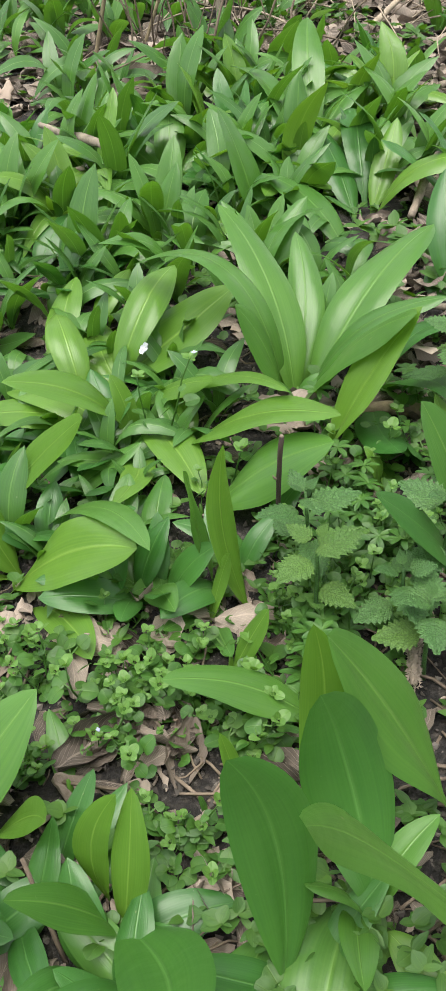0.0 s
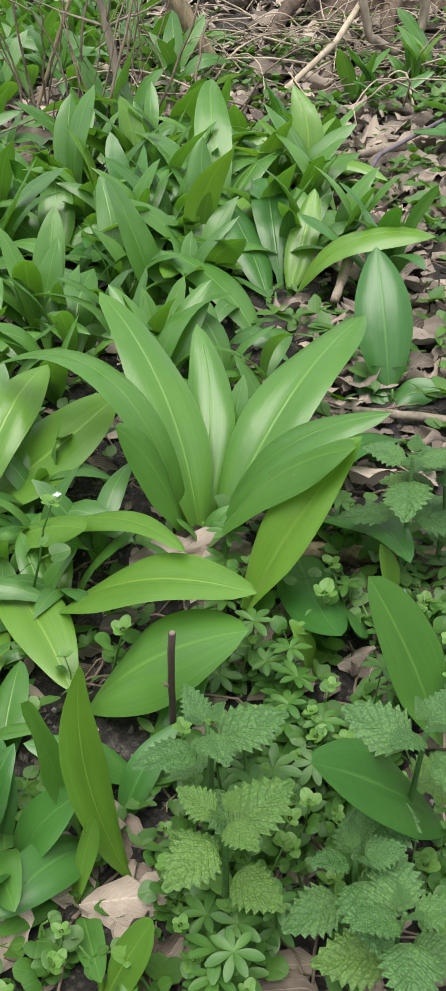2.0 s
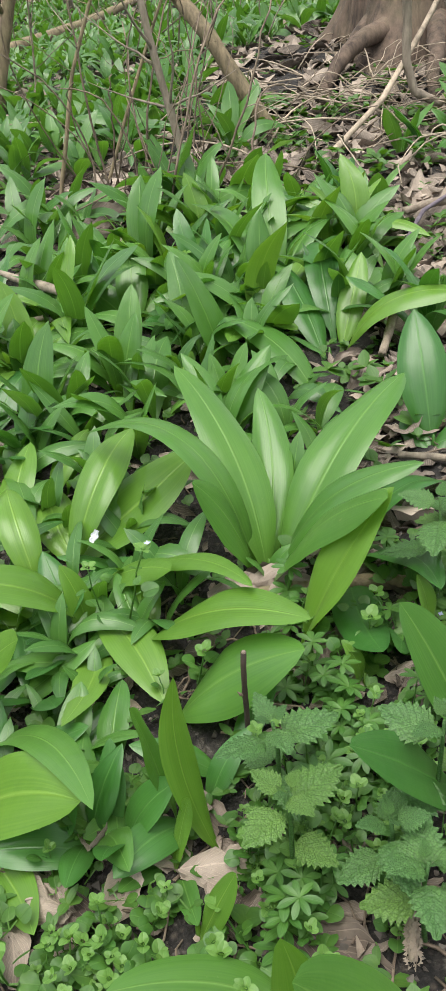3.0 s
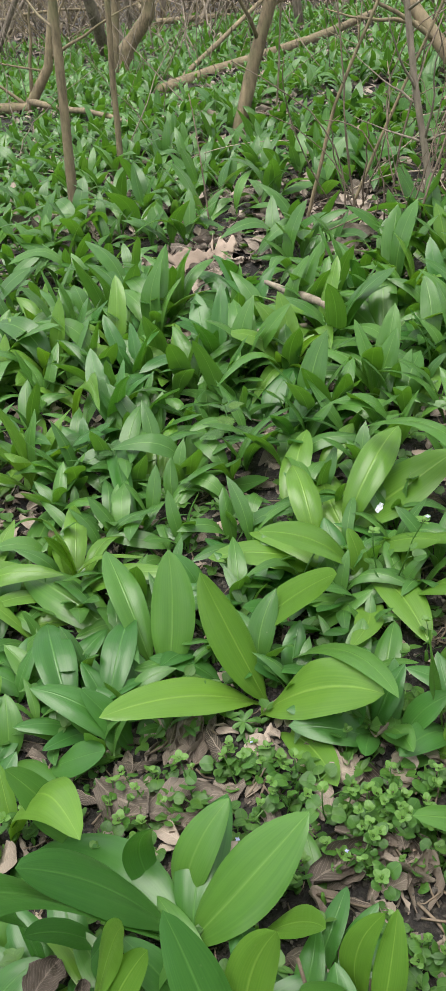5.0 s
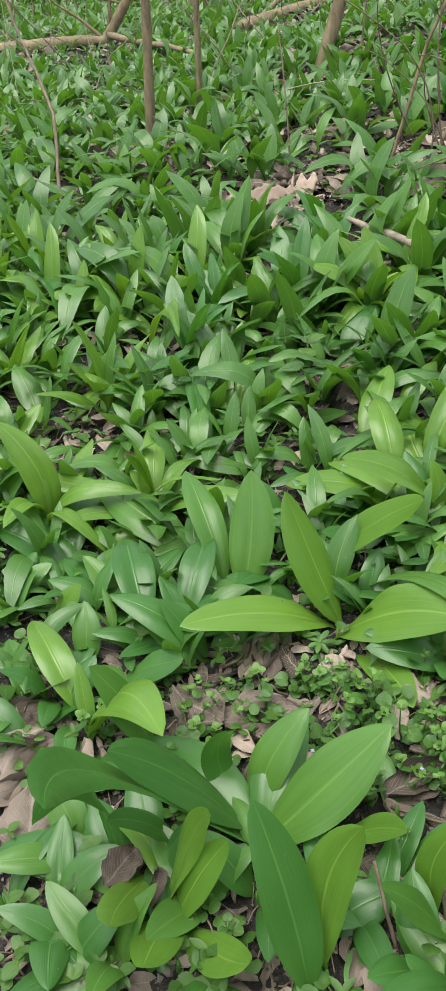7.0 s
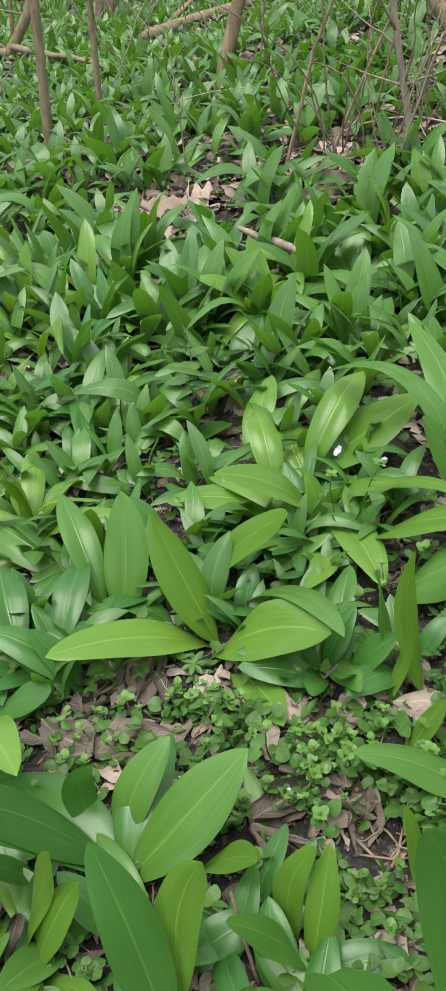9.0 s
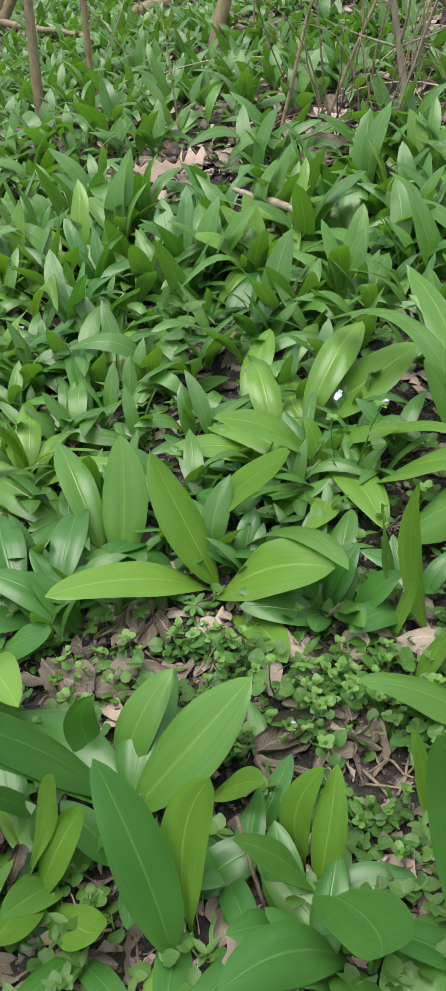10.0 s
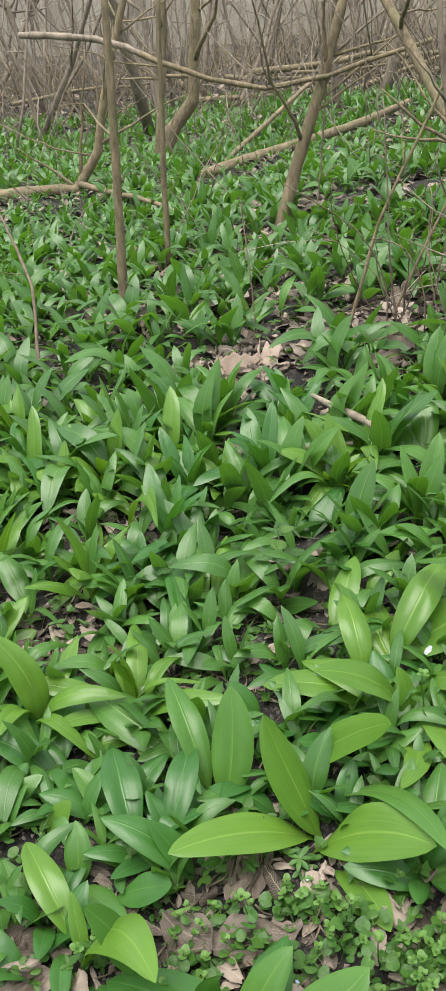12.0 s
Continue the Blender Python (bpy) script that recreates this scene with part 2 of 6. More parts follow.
def rise(x, y):
    """The lie of the land: it climbs gently to the right, and a bank lies round the old tree."""
    z = 0.105 * math.tanh(x / 0.7) * 0.75 + 0.018 * max(0.0, min(y - 1.2, 3.0))
    z += 0.10 * math.exp(-((x - 1.05) ** 2 + (y - 2.7) ** 2) / 0.5)
    return z


def ground_at(x, y):
    p = Vector((x, y, 0.0))
    calm = 0.45 if y < 1.7 else 1.0
    bumps = calm * (0.010 * noise.noise(p * 6.0) + 0.006 * noise.noise(p * 19.0)) + 0.05 * noise.noise(p * 0.8)
    near = min(1.0, max(0.0, (math.hypot(x, y) - 0.9) / 2.0))
    if abs(x - 0.1) < 0.8 and 0.2 < y < 1.6:
        bumps += 0.0035 * noise.noise(p * 48.0) + 0.0022 * noise.noise(p * 110.0)
    return rise(x, y) + bumps - 0.05 * (1 - near) * noise.noise(p * 0.8)


def profile(u):
    """Half-width of a garlic leaf's blade along its length, 0 to 1."""
    u = min(max(u, 0.0), 1.0)
    return max(0.15 * (1 - u), math.sin(math.pi * u ** 0.94) ** 0.66)


def leaf_grid(rng, az, reach, height, arch, width, roll=0.0, side=0.0, stalk=0.07, fold=0.13, na=16, nc=6, foot=(0, 0, 0), twist=(0.1, 0.32)):
    """One long leaf that rises from its foot towards the bearing az (degrees, 0 is +x), to a tip at that reach and height.
    arch: how far it bows up off the straight line, and side: sideways, as shares of its length; roll: degrees by which the blade tilts."""
    a = radians(az)
    out, left = Vector((math.cos(a), math.sin(a), 0)), Vector((-math.sin(a), math.cos(a), 0))
    tip = out * reach + Vector((0, 0, height))
    size = tip.length
    along = tip.normalized()
    upward = left.cross(along) * -1
    if upward.z < 0 and abs(along.z) < 0.98:
        upward = -upward
    bend = tip * 0.5 + upward * (2 * arch * size) + left * (2 * side * size)
    verts, uvs, faces = [], [], []
    phase, ripple, sway = rng.uniform(0, 6.28), rng.uniform(0.012, 0.040), rng.uniform(*twist)
    start, camber = Vector(foot), rng.uniform(-0.38, -0.02)
    for i in range(na + 1):
        s = i / na
        p = bend * (2 * s * (1 - s)) + tip * (s * s)
        tangent = (bend * (1 - 2 * s) * 2 + tip * (2 * s)).normalized()
        across = left - tangent * left.dot(tangent)
        across = (across.normalized() if across.length > 1e-4 else left)
        normal = across.cross(tangent) * -1
        turn = radians(roll) * min(1.0, s * 2.2) + sway * s * math.sin(phase * 2 + s * 4.5)
        across, normal = across * math.cos(turn) + normal * math.sin(turn), normal * math.cos(turn) - across * math.sin(turn)
        u = (s - stalk) / (1 - stalk)
        half = width * 0.5 * (profile(u) if u > 0 else 0.15)
        open_up = fold * (1.5 - 1.1 * min(max(u, 0), 1))
        for j in range(nc + 1):
            v = 2 * j / nc - 1
            rim = abs(v) ** 1.6
            lift = half * (open_up * abs(v) - 0.35 * open_up * rim * abs(v) ** 2)
            lift += camber * half * v * v
            lift += size * ripple * 0.5 * rim * math.sin(phase + s * 9.0 + (1.7 if v > 0 else 0)) * min(1.0, half / (0.3 * width + 1e-6)) * 0.75
            q = start + p + across * (half * v * math.cos(open_up * 0.7)) + normal * lift
            verts.append(q)
            uvs.append((s, 0.5 + v / 2))
    for i in range(na):
        for j in range(nc):
            k = i * (nc + 1) + j
            faces.append((k, k + 1, k + nc + 2, k + nc + 1))
    return verts, faces, uvs


def one_leaf(rng, material, parent, name="leaf", **shape):
    verts, faces, uvs = leaf_grid(rng, **shape)
    return mesh_object(name, verts, faces, uvs, material, parent)


def tube_grid(points, radii, sides=6):
    """A tapering round stem through the points, closed at both ends."""
    verts, faces = [], []
    side = None
    for i, p in enumerate(points):
        ahead = (points[min(i + 1, len(points) - 1)] - points[max(i - 1, 0)]).normalized()
        if side is None:
            side = ahead.orthogonal().normalized()
        side = (side - ahead * side.dot(ahead)).normalized()
        up = ahead.cross(side)
        for k in range(sides):
            w = 2 * math.pi * k / sides
            verts.append(p + (side * math.cos(w) + up * math.sin(w)) * radii[i])
    for i in range(len(points) - 1):
        for k in range(sides):
            a, b = i * sides + k, i * sides + (k + 1) % sides
            faces.append((a, b, b + sides, a + sides))
    faces.append(tuple(range(sides - 1, -1, -1)))
    last = (len(points) - 1) * sides
    faces.append(tuple(range(last, last + sides)))
    return verts, faces


def wander(rng, a, b, steps, sway):
    """Points of a crooked line from a to b."""
    a, b = Vector(a), Vector(b)
    size = (b - a).length
    pts, drift = [], Vector((0, 0, 0))
    for i in range(steps + 1):
        s = i / steps
        drift += Vector([rng.gauss(0, 1) for _ in range(3)]) * sway * size / steps
        pts.append(a.lerp(b, s) + drift * math.sin(math.pi * s))
    return pts


class Pile:
    """Gathers many small pieces into one mesh."""

    def __init__(self):
        self.verts, self.faces, self.uvs = [], [], []

    def add(self, verts, faces, uvs=None):
        k = len(self.verts)
        self.verts += verts
        self.faces += [tuple(i + k for i in f) for f in faces]
        self.uvs += uvs if uvs is not None else [(0.5, 0.25)] * len(verts)

    def done(self, name, material, parent=None):
        return mesh_object(name, self.verts, self.faces, self.uvs, material, parent)


# ---- the ground ----
def stretched(n, near, far):
    """Places along one axis, close together in the middle and wide apart far off."""
    out = []
    for i in range(-n, n + 1):
        s = i / n
        out.append(near * s + (far - near) * (abs(s) ** 5) * (1 if s > 0 else -1))
    return out


def build_ground():
    xs, ys = [v + 0.1 for v in stretched(170, 0.95, 60.0)], [v + 0.8 for v in stretched(180, 1.05, 70.0)]
    verts = [(x, y, ground_at(x, y)) for y in ys for x in xs]
    n = len(xs)
    faces = [(j * n + i, j * n + i + 1, (j + 1) * n + i + 1, (j + 1) * n + i) for j in range(len(ys) - 1) for i in range(n - 1)]
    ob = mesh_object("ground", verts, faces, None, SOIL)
    tagged(ob, "dark crumbly woodland soil with bits of dead leaf", "ground", kind="structure")


build_ground()


# ---- wild garlic ----
def garlic(x, y, leaves, material=LEAF, label="", seed=0):
    """One wild garlic plant at (x, y): leaves are (bearing, reach, tip height, arch, width, roll) and, if need be, sideways bend, stalk and the foot's shift."""
    rng = random.Random(seed)
    plant = new("wild_garlic_plant")
    plant.location = (x, y, ground_at(x, y) - 0.004)
    for az, reach, height, arch, width, roll, *more in leaves:
        for k in (0.2, 0.4, 0.6, 0.8, 1.0):
            OVER.append((x + k * reach * math.cos(radians(az)), y + k * reach * math.sin(radians(az)), k * height + 4 * arch * k * (1 - k) * math.hypot(reach, height)))
        one_leaf(rng, material, plant, az=az, reach=reach, height=height, arch=arch, width=width * 1.06, roll=roll, side=more[0] if more else 0.0,
                 stalk=more[1] if len(more) > 1 else 0.06, fold=rng.uniform(0.16, 0.42), foot=(*more[2:4], 0) if len(more) > 3 else (rng.uniform(-0.006, 0.006), rng.uniform(-0.006, 0.006), 0),
                 twist=(0.02, 0.14), na=20, nc=8)
    rise_up = [Vector((0, 0, -0.004)), Vector((0.0005, 0, 0.006)), Vector((0, 0.0005, 0.014))]
    verts, faces = tube_grid(rise_up, [0.0022, 0.0020, 0.0010], 8)
    mesh_object("sheath", verts, faces, [(0.05, 0.3)] * len(verts), material, plant)
    return tagged(plant, label or "green wild garlic plant with broad upright leaves", "wild garlic", "wild garlic plants on the woodland floor")


def random_leaves(rng, size, count, spread=(0.15, 1.0), slim=1.0):
    """Leaves of a plant of that size, all round, some upright and some arching over."""
    turn = rng.uniform(0, 360)
    for i in range(count):
        s = size * rng.uniform(0.7, 1.2)
        lean = rng.uniform(*spread)
        yield dict(az=turn + i * 360 / count + rng.uniform(-40, 40), reach=s * math.sin(lean * 1.5) * 0.95 + 0.004, height=s * max(0.04, math.cos(lean * 1.5)),
                   arch=rng.uniform(0.08, 0.36) * (0.3 + lean), width=s * rng.uniform(0.19, 0.30) * slim, roll=rng.uniform(-28, 28), side=rng.uniform(-0.07, 0.07),
                   stalk=rng.uniform(0.05, 0.2), fold=rng.uniform(0.05, 0.4))


HEROES = []
OVER = []  # ground under the low parts of the broad leaves, kept free of herbs
garlic(0.315, 0.802, [(107, 0.142, 0.126, 0.121, 0.042, 7, -0.032, 0.0, -0.002, 0.002),
    (78, 0.124, 0.098, 0.078, 0.032, -1, -0.058, 0.0, -0.001, 0.009),
    (38, 0.172, 0.103, 0.156, 0.050, -6, -0.022, 0.0, 0.011, 0),
    (-23, 0.106, 0.107, 0.144, 0.042, 8, 0.032, 0.0, 0.007, -0.004),
    (-65, 0.121, 0.139, 0.077, 0.048, 28, 0.03, 0.04, -0.003, -0.018),
    (133.5, 0.166, 0.081, 0.40, 0.032, 8, 0.05, 0.0, -0.010, 0.008),
    (-173, 0.043, 0.101, 0.066, 0.038, -32, -0.082, 0.0, -0.012, -0.007),
    (-150, 0.018, 0.034, 0.12, 0.020, -20, 0.05, 0.0, -0.006, -0.012),
    (10, 0.020, 0.032, 0.15, 0.014, 10, 0.0, 0.0, -0.002, -0.014)],
    LEAF, "large wild garlic clump with long glossy upright leaves", seed=1)
HEROES.append((0.315, 0.802, 0.060))
garlic(0.325, 0.718, [(-12, 0.061, 0.132, 0.034, 0.04, 19, 0.019, 0.08, -0.013, -0.018)],
    LEAF_LIGHT, "broad wild garlic leaf leaning over the leaf litter", seed=2)
HEROES.append((0.325, 0.718, 0.034))
garlic(0.373, 0.786, [(-100, 0.155, 0.053, -0.022, 0.033, 5, -0.027),
    (-77, 0.119, 0.062, 0.112, 0.029, 0, 0.111),
    (30, 0.136, 0.011, 0.244, 0.03, -15, 0.005),
    (-96, 0.148, 0.042, -0.084, 0.02, -45, 0.083)],
    LEAF_DEEP, "bluish wild garlic leaves drooping to the ground", seed=3)
HEROES.append((0.373, 0.786, 0.060))
garlic(0.166, 0.863, [(-59, 0.188, 0.098, 0.054, 0.02, 5, 0.096, 0.08, 0.017, -0.02),
    (102, 0.095, 0.056, 0.288, 0.03, 0, 0.03, 0.08, -0.03, -0.031),
    (100, 0.126, 0.021, 0.112, 0.039, 1, 0.066, 0.08, 0.004, -0.004),
    (54, 0.116, 0.08, 0.236, 0.039, -1, -0.059, 0.08, -0.004, -0.002),
    (3, 0.118, 0.086, 0.004, 0.059, 22, -0.014, 0.08, -0.009, 0.014),
    (-55, 0.113, 0.076, 0.037, 0.028, 23, 0.072, 0.08, 0.004, -0.027)],
    LEAF_LIGHT, "pale yellowish-green wild garlic with wide leaves", seed=4)
HEROES.append((0.166, 0.863, 0.060))
garlic(0.165, 0.773, [(143, 0.125, 0.024, 0.166, 0.039, 0, 0.006),
    (137, 0.152, -0.021, 0.175, 0.029, 5, 0.138),
    (-99, 0.111, 0.033, 0.052, 0.024, 0, 0.12),
    (-74, 0.127, 0.022, 0.148, 0.035, 0, 0.006, 0.08, 0.016, 0.021),
    (-162, 0.099, 0.089, 0.133, 0.041, -14, -0.01, 0.08, 0.009, 0.008),
    (171, 0.129, 0.018, 0.131, 0.04, -7, -0.007, 0.08, -0.009, 0.023),
    (135, 0.013, 0.071, 0.086, 0.022, -7, -0.031, 0.08, 0.003, -0.005),
    (87, 0.055, 0.024, 0.217, 0.018, -1, 0.002, 0.08, 0.051, -0.018)],
    LEAF_LIGHT, "spreading wild garlic with long arching leaves", seed=6)
HEROES.append((0.165, 0.773, 0.060))
garlic(0.213, 0.753, [(-50, 0.153, 0.102, 0.086, 0.042, 8, 0.027, 0.08, -0.008, -0.004)],
    LEAF_LIGHT, "wild garlic with one long leaf lying level", seed=7)
HEROES.append((0.213, 0.753, 0.057))
garlic(0.213, 0.672, [(-31, 0.093, 0.089, 0.07, 0.046, 27, 0.018, 0.08, 0.005, 0.001)],
    LEAF, "wide wild garlic leaf with a pale midrib", seed=8)
HEROES.append((0.213, 0.672, 0.059))
garlic(0.077, 0.631, [(150, 0.057, 0.121, -0.014, 0.04, -8, -0.01, 0.08, 0.007, 0.008),
    (-152, 0.136, 0.057, 0.082, 0.041, -8, -0.022, 0.08, 0.002, 0.014),
    (-35, 0.113, 0.085, 0.077, 0.046, 30, 0.06, 0.08, -0.006, -0.001),
    (-63, 0.096, 0.026, 0.054, 0.026, 16, 0.056, 0.08, 0.008, -0.008)],
    LEAF_LIGHT, "bright green wild garlic with broad flat leaves", seed=9)
HEROES.append((0.077, 0.631, 0.060))
garlic(-0.014, 0.693, [(116, 0.108, 0.069, 0.195, 0.029, 7, 0.027, 0.08, -0.003, 0.005),
    (79, 0.048, 0.11, 0.018, 0.039, 2, -0.045, 0.08, 0.008, -0.008)],
    LEAF, "pair of tall upright wild garlic leaves", seed=10)
HEROES.append((-0.014, 0.693, 0.058))
garlic(-0.030, 0.621, [(144, 0.052, 0.028, 0.095, 0.025, -20, -0.011),
    (19, 0.045, 0.02, 0.075, 0.022, 35, -0.007),
    (81, 0.097, 0.038, 0.236, 0.028, -1, -0.042, 0.08, -0.023, 0.021),
    (165, 0.078, 0.057, 0.152, 0.03, -4, -0.032, 0.08, 0.001, -0.014),
    (-20, 0.06, 0.043, 0.02, 0.027, 25, 0.019, 0.08, -0.065, -0.028),
    (110, 0.108, 0.032, 0.229, 0.034, 4, 0.015, 0.08, -0.048, 0.014),
    (156, 0.042, 0.058, 0.021, 0.023, -6, -0.04, 0.08, 0.005, -0.015)],
    LEAF_DEEP, "dark green wild garlic with drooping side leaves", seed=11)
HEROES.append((-0.030, 0.621, 0.055))
garlic(-0.052, 0.747, [(144, 0.134, 0.029, 0.113, 0.043, -15, 0.028),
    (135, 0.175, -0.007, 0.056, 0.039, 2, -0.017, 0.08, -0.002, 0.01)],
    LEAF, "wild garlic with wide leaves leaning to one side", seed=12)
HEROES.append((-0.052, 0.747, 0.060))
garlic(-0.111, 0.522, [(-39, 0.096, 0.091, 0.227, 0.035, 10, 0.136),
    (153, 0.021, 0.011, 0.084, 0.008, -5, 0.007),
    (-133, 0.037, 0.012, 0.047, 0.013, -10, 0.024),
    (127, 0.095, 0.036, 0.236, 0.027, 1, 0.033, 0.08, -0.005, 0.03),
    (110, 0.032, 0.053, 0.045, 0.013, -2, -0.001, 0.08, 0.004, 0.013)],
    LEAF_LIGHT, "young wild garlic leaves beside bare litter", seed=13)
HEROES.append((-0.111, 0.522, 0.042))
garlic(-0.172, 0.661, [(13, 0.029, 0.046, 0.038, 0.022, 35, -0.004)],
    LEAF_LIGHT, "single slim yellow-green wild garlic leaf", seed=14)
HEROES.append((-0.172, 0.661, 0.020))
garlic(-0.164, 0.726, [(158, 0.088, 0.04, 0.117, 0.033, -10, -0.031),
    (145, 0.068, 0.025, 0.09, 0.03, -15, -0),
    (-170, 0.066, 0.021, 0.044, 0.027, -30, 0.026),
    (122, 0.153, 0.015, 0.086, 0.036, 0, -0.016, 0.08, -0.005, 0.007),
    (90, 0.118, 0.033, 0.163, 0.037, 5, 0.028, 0.08, -0.009, 0.021),
    (125, 0.118, -0.001, 0.013, 0.024, -6, -0.01, 0.08, 0.004, 0)],
    LEAF_DEEP, "dark green tufted wild garlic plant", seed=15)
HEROES.append((-0.164, 0.726, 0.050))
garlic(0.228, 0.573, [(126, 0.022, 0.126, -0.08, 0.02, -2, 0.026, 0.08, 0.004, -0.01)],
    LEAF_LIGHT, "slim upright yellow-green wild garlic leaf", seed=16)
HEROES.append((0.228, 0.573, 0.020))
garlic(0.213, 0.590, [(177, 0.017, 0.111, -0.013, 0.019, -19, -0.13, 0.08, -0.001, -0.009),
    (-138, 0.045, 0.018, 0.004, 0.013, -14, -0.023, 0.08, -0.006, -0.013),
    (-84, 0.059, 0.018, -0.015, 0.013, 10, -0.001, 0.08, -0.008, -0.013)],
    LEAF, "low wild garlic with short spreading leaves", seed=17)
HEROES.append((0.213, 0.590, 0.036))
garlic(0.211, 0.523, [(9, 0.016, 0.062, -0.041, 0.013, 15, 0.118, 0.08, -0.009, 0.035),
    (0, 0.024, 0.055, -0, 0.018, 13, 0.027, 0.08, -0.002, -0.006)],
    LEAF_LIGHT, "small bright green wild garlic leaf", seed=18)
HEROES.append((0.211, 0.523, 0.022))
garlic(0.261, 0.428, [(71, 0.022, 0.111, -0.054, 0.025, -4, -0.067, 0.08, -0.029, -0.006)],
    LEAF_LIGHT, "wild garlic with one leaf reaching out level", seed=19)
HEROES.append((0.261, 0.428, 0.047))
garlic(0.299, 0.386, [(168, 0.068, 0.13, 0.003, 0.046, -15, -0.063, 0.08, 0.004, 0.011)],
    LEAF, "broad wild garlic leaf leaning over", seed=20)
HEROES.append((0.299, 0.386, 0.060))
garlic(0.265, 0.349, [(120, 0.047, 0.128, -0.12, 0.041, -12, -0.117, 0.08, -0.014, -0.004)],
    LEAF_DEEP, "large bluish wild garlic with very broad leaves", seed=21)
HEROES.append((0.265, 0.349, 0.027))
garlic(0.226, 0.322, [(124, 0.03, 0.147, -0.039, 0.037, -13, -0.125, 0.08, -0.024, 0.008)],
    LEAF_DEEP, "large bluish wild garlic leaf standing upright", seed=22)
HEROES.append((0.226, 0.322, 0.030))
garlic(0.205, 0.419, [(127, 0.02, 0.071, 0.002, 0.012, -5, -0.021, 0.08, -0.002, -0.011)],
    LEAF_LIGHT, "slim upright wild garlic leaf on bare soil", seed=23)
HEROES.append((0.205, 0.419, 0.020))
garlic(0.203, 0.296, [(64, 0.084, 0.012, 0.132, 0.044, 0, 0.037)],
    LEAF, "wild garlic leaf with a broad blade", seed=24)
HEROES.append((0.203, 0.296, 0.050))
garlic(0.307, 0.315, [(-173, 0.111, 0.168, -0.037, 0.029, 5, -0.131)],
    LEAF, "wild garlic leaf bending far over", seed=25)
HEROES.append((0.307, 0.315, 0.060))
garlic(0.271, 0.308, [(110, 0.044, 0.01, 0.116, 0.018, -10, -0.039)],
    LEAF_LIGHT, "wild garlic leaf with a pointed tip", seed=26)
HEROES.append((0.271, 0.308, 0.026))
garlic(0.092, 0.338, [(-148, 0.082, 0.063, 0.092, 0.029, -19, -0.071, 0.08, 0.063, 0.003)],
    LEAF_DEEP, "large flat wild garlic leaf over dead leaves", seed=27)
HEROES.append((0.092, 0.338, 0.060))
garlic(0.076, 0.300, [(126, 0.047, 0.007, 0.112, 0.017, 0, 0.01)],
    LEAF_LIGHT, "pointed wild garlic leaf", seed=28)
HEROES.append((0.076, 0.300, 0.028))
garlic(0.159, 0.333, [(-78, 0.107, 0.116, -0.018, 0.037, 4, 0.076, 0.08, -0.029, 0.051)],
    LEAF_DEEP, "broad wild garlic leaf folded over its stalk", seed=29)
HEROES.append((0.159, 0.333, 0.056))
garlic(0.170, 0.291, [(65, 0.079, 0.014, 0.126, 0.032, 5, 0.063)],
    LEAF, "upright wild garlic leaves", seed=30)
HEROES.append((0.170, 0.291, 0.047))
garlic(0.136, 0.377, [(63, 0.029, 0.082, 0.032, 0.018, 2, -0.018, 0.08, -0.001, -0.003),
    (42, 0.011, 0.084, 0.079, 0.018, 14, 0.119, 0.08, -0.003, 0.012)],
    LEAF_LIGHT, "small wild garlic with a folded upright leaf", seed=31)
HEROES.append((0.136, 0.377, 0.020))
garlic(0.112, 0.458, [(99, 0.054, 0.018, 0.04, 0.013, 2, -0.028, 0.08, -0.001, -0.006)],
    LEAF, "single short wild garlic leaf", seed=32)
HEROES.append((0.112, 0.458, 0.024))
garlic(0.031, 0.428, [(145, 0.146, -0.001, 0.159, 0.047, -10, -0.041),
    (-119, 0.155, 0.222, 0.029, 0.035, -10, -0.211),
    (77, 0.1, 0.033, 0.182, 0.033, 5, 0.031),
    (-149, 0.084, 0.131, 0.033, 0.039, -16, -0.061, 0.08, -0.009, 0.018),
    (136, 0.008, 0.079, -0.284, 0.022, -12, 0.021, 0.08, -0.014, 0.033),
    (-145, 0.047, 0.061, 0.043, 0.02, -14, -0.075, 0.08, -0.053, 0.009),
    (175, 0.139, -0.067, 0.156, 0.036, 0, 0.025, 0.08, -0.05, 0.068)],
    LEAF_DEEP, "big wild garlic with very broad glossy leaves", seed=35)
HEROES.append((0.031, 0.428, 0.060))
garlic(0.068, 0.354, [(132, 0.046, 0.129, 0.035, 0.03, -11, -0.013, 0.08, -0.008, -0.012)],
    LEAF_DEEP, "broad upright pair of wild garlic leaves", seed=36)
HEROES.append((0.068, 0.354, 0.020))
garlic(-0.057, 0.421, [(175, 0.087, 0.004, 0.118, 0.032, -15, -0.008),
    (-105, 0.07, 0.151, 0.224, 0.022, -40, -0.095),
    (130, 0.05, 0.021, 0.079, 0.024, -10, 0.031)],
    LEAF_DEEP, "wild garlic with level leaves over dead leaves", seed=37)
HEROES.append((-0.057, 0.421, 0.042))
garlic(-0.020, 0.393, [(130, 0.087, -0.007, 0.225, 0.02, 15, -0.069),
    (14, 0.039, 0.08, 0.012, 0.022, 28, 0.056, 0.08, -0.004, -0.01),
    (0, 0.038, 0.117, -0.001, 0.019, 35, 0.179, 0.08, -0.011, -0.012),
    (-49, 0.077, 0.063, -0.081, 0.024, 18, -0.002, 0.08, -0.002, -0.001),
    (-95, 0.083, 0.07, -0.03, 0.023, -13, -0.07, 0.08, -0.017, 0.034),
    (-95, 0.071, 0.053, -0.012, 0.027, -3, -0.025, 0.08, -0.001, 0.011)],
    LEAF_LIGHT, "young bright green wild garlic rosette", seed=38)
HEROES.append((-0.020, 0.393, 0.037))
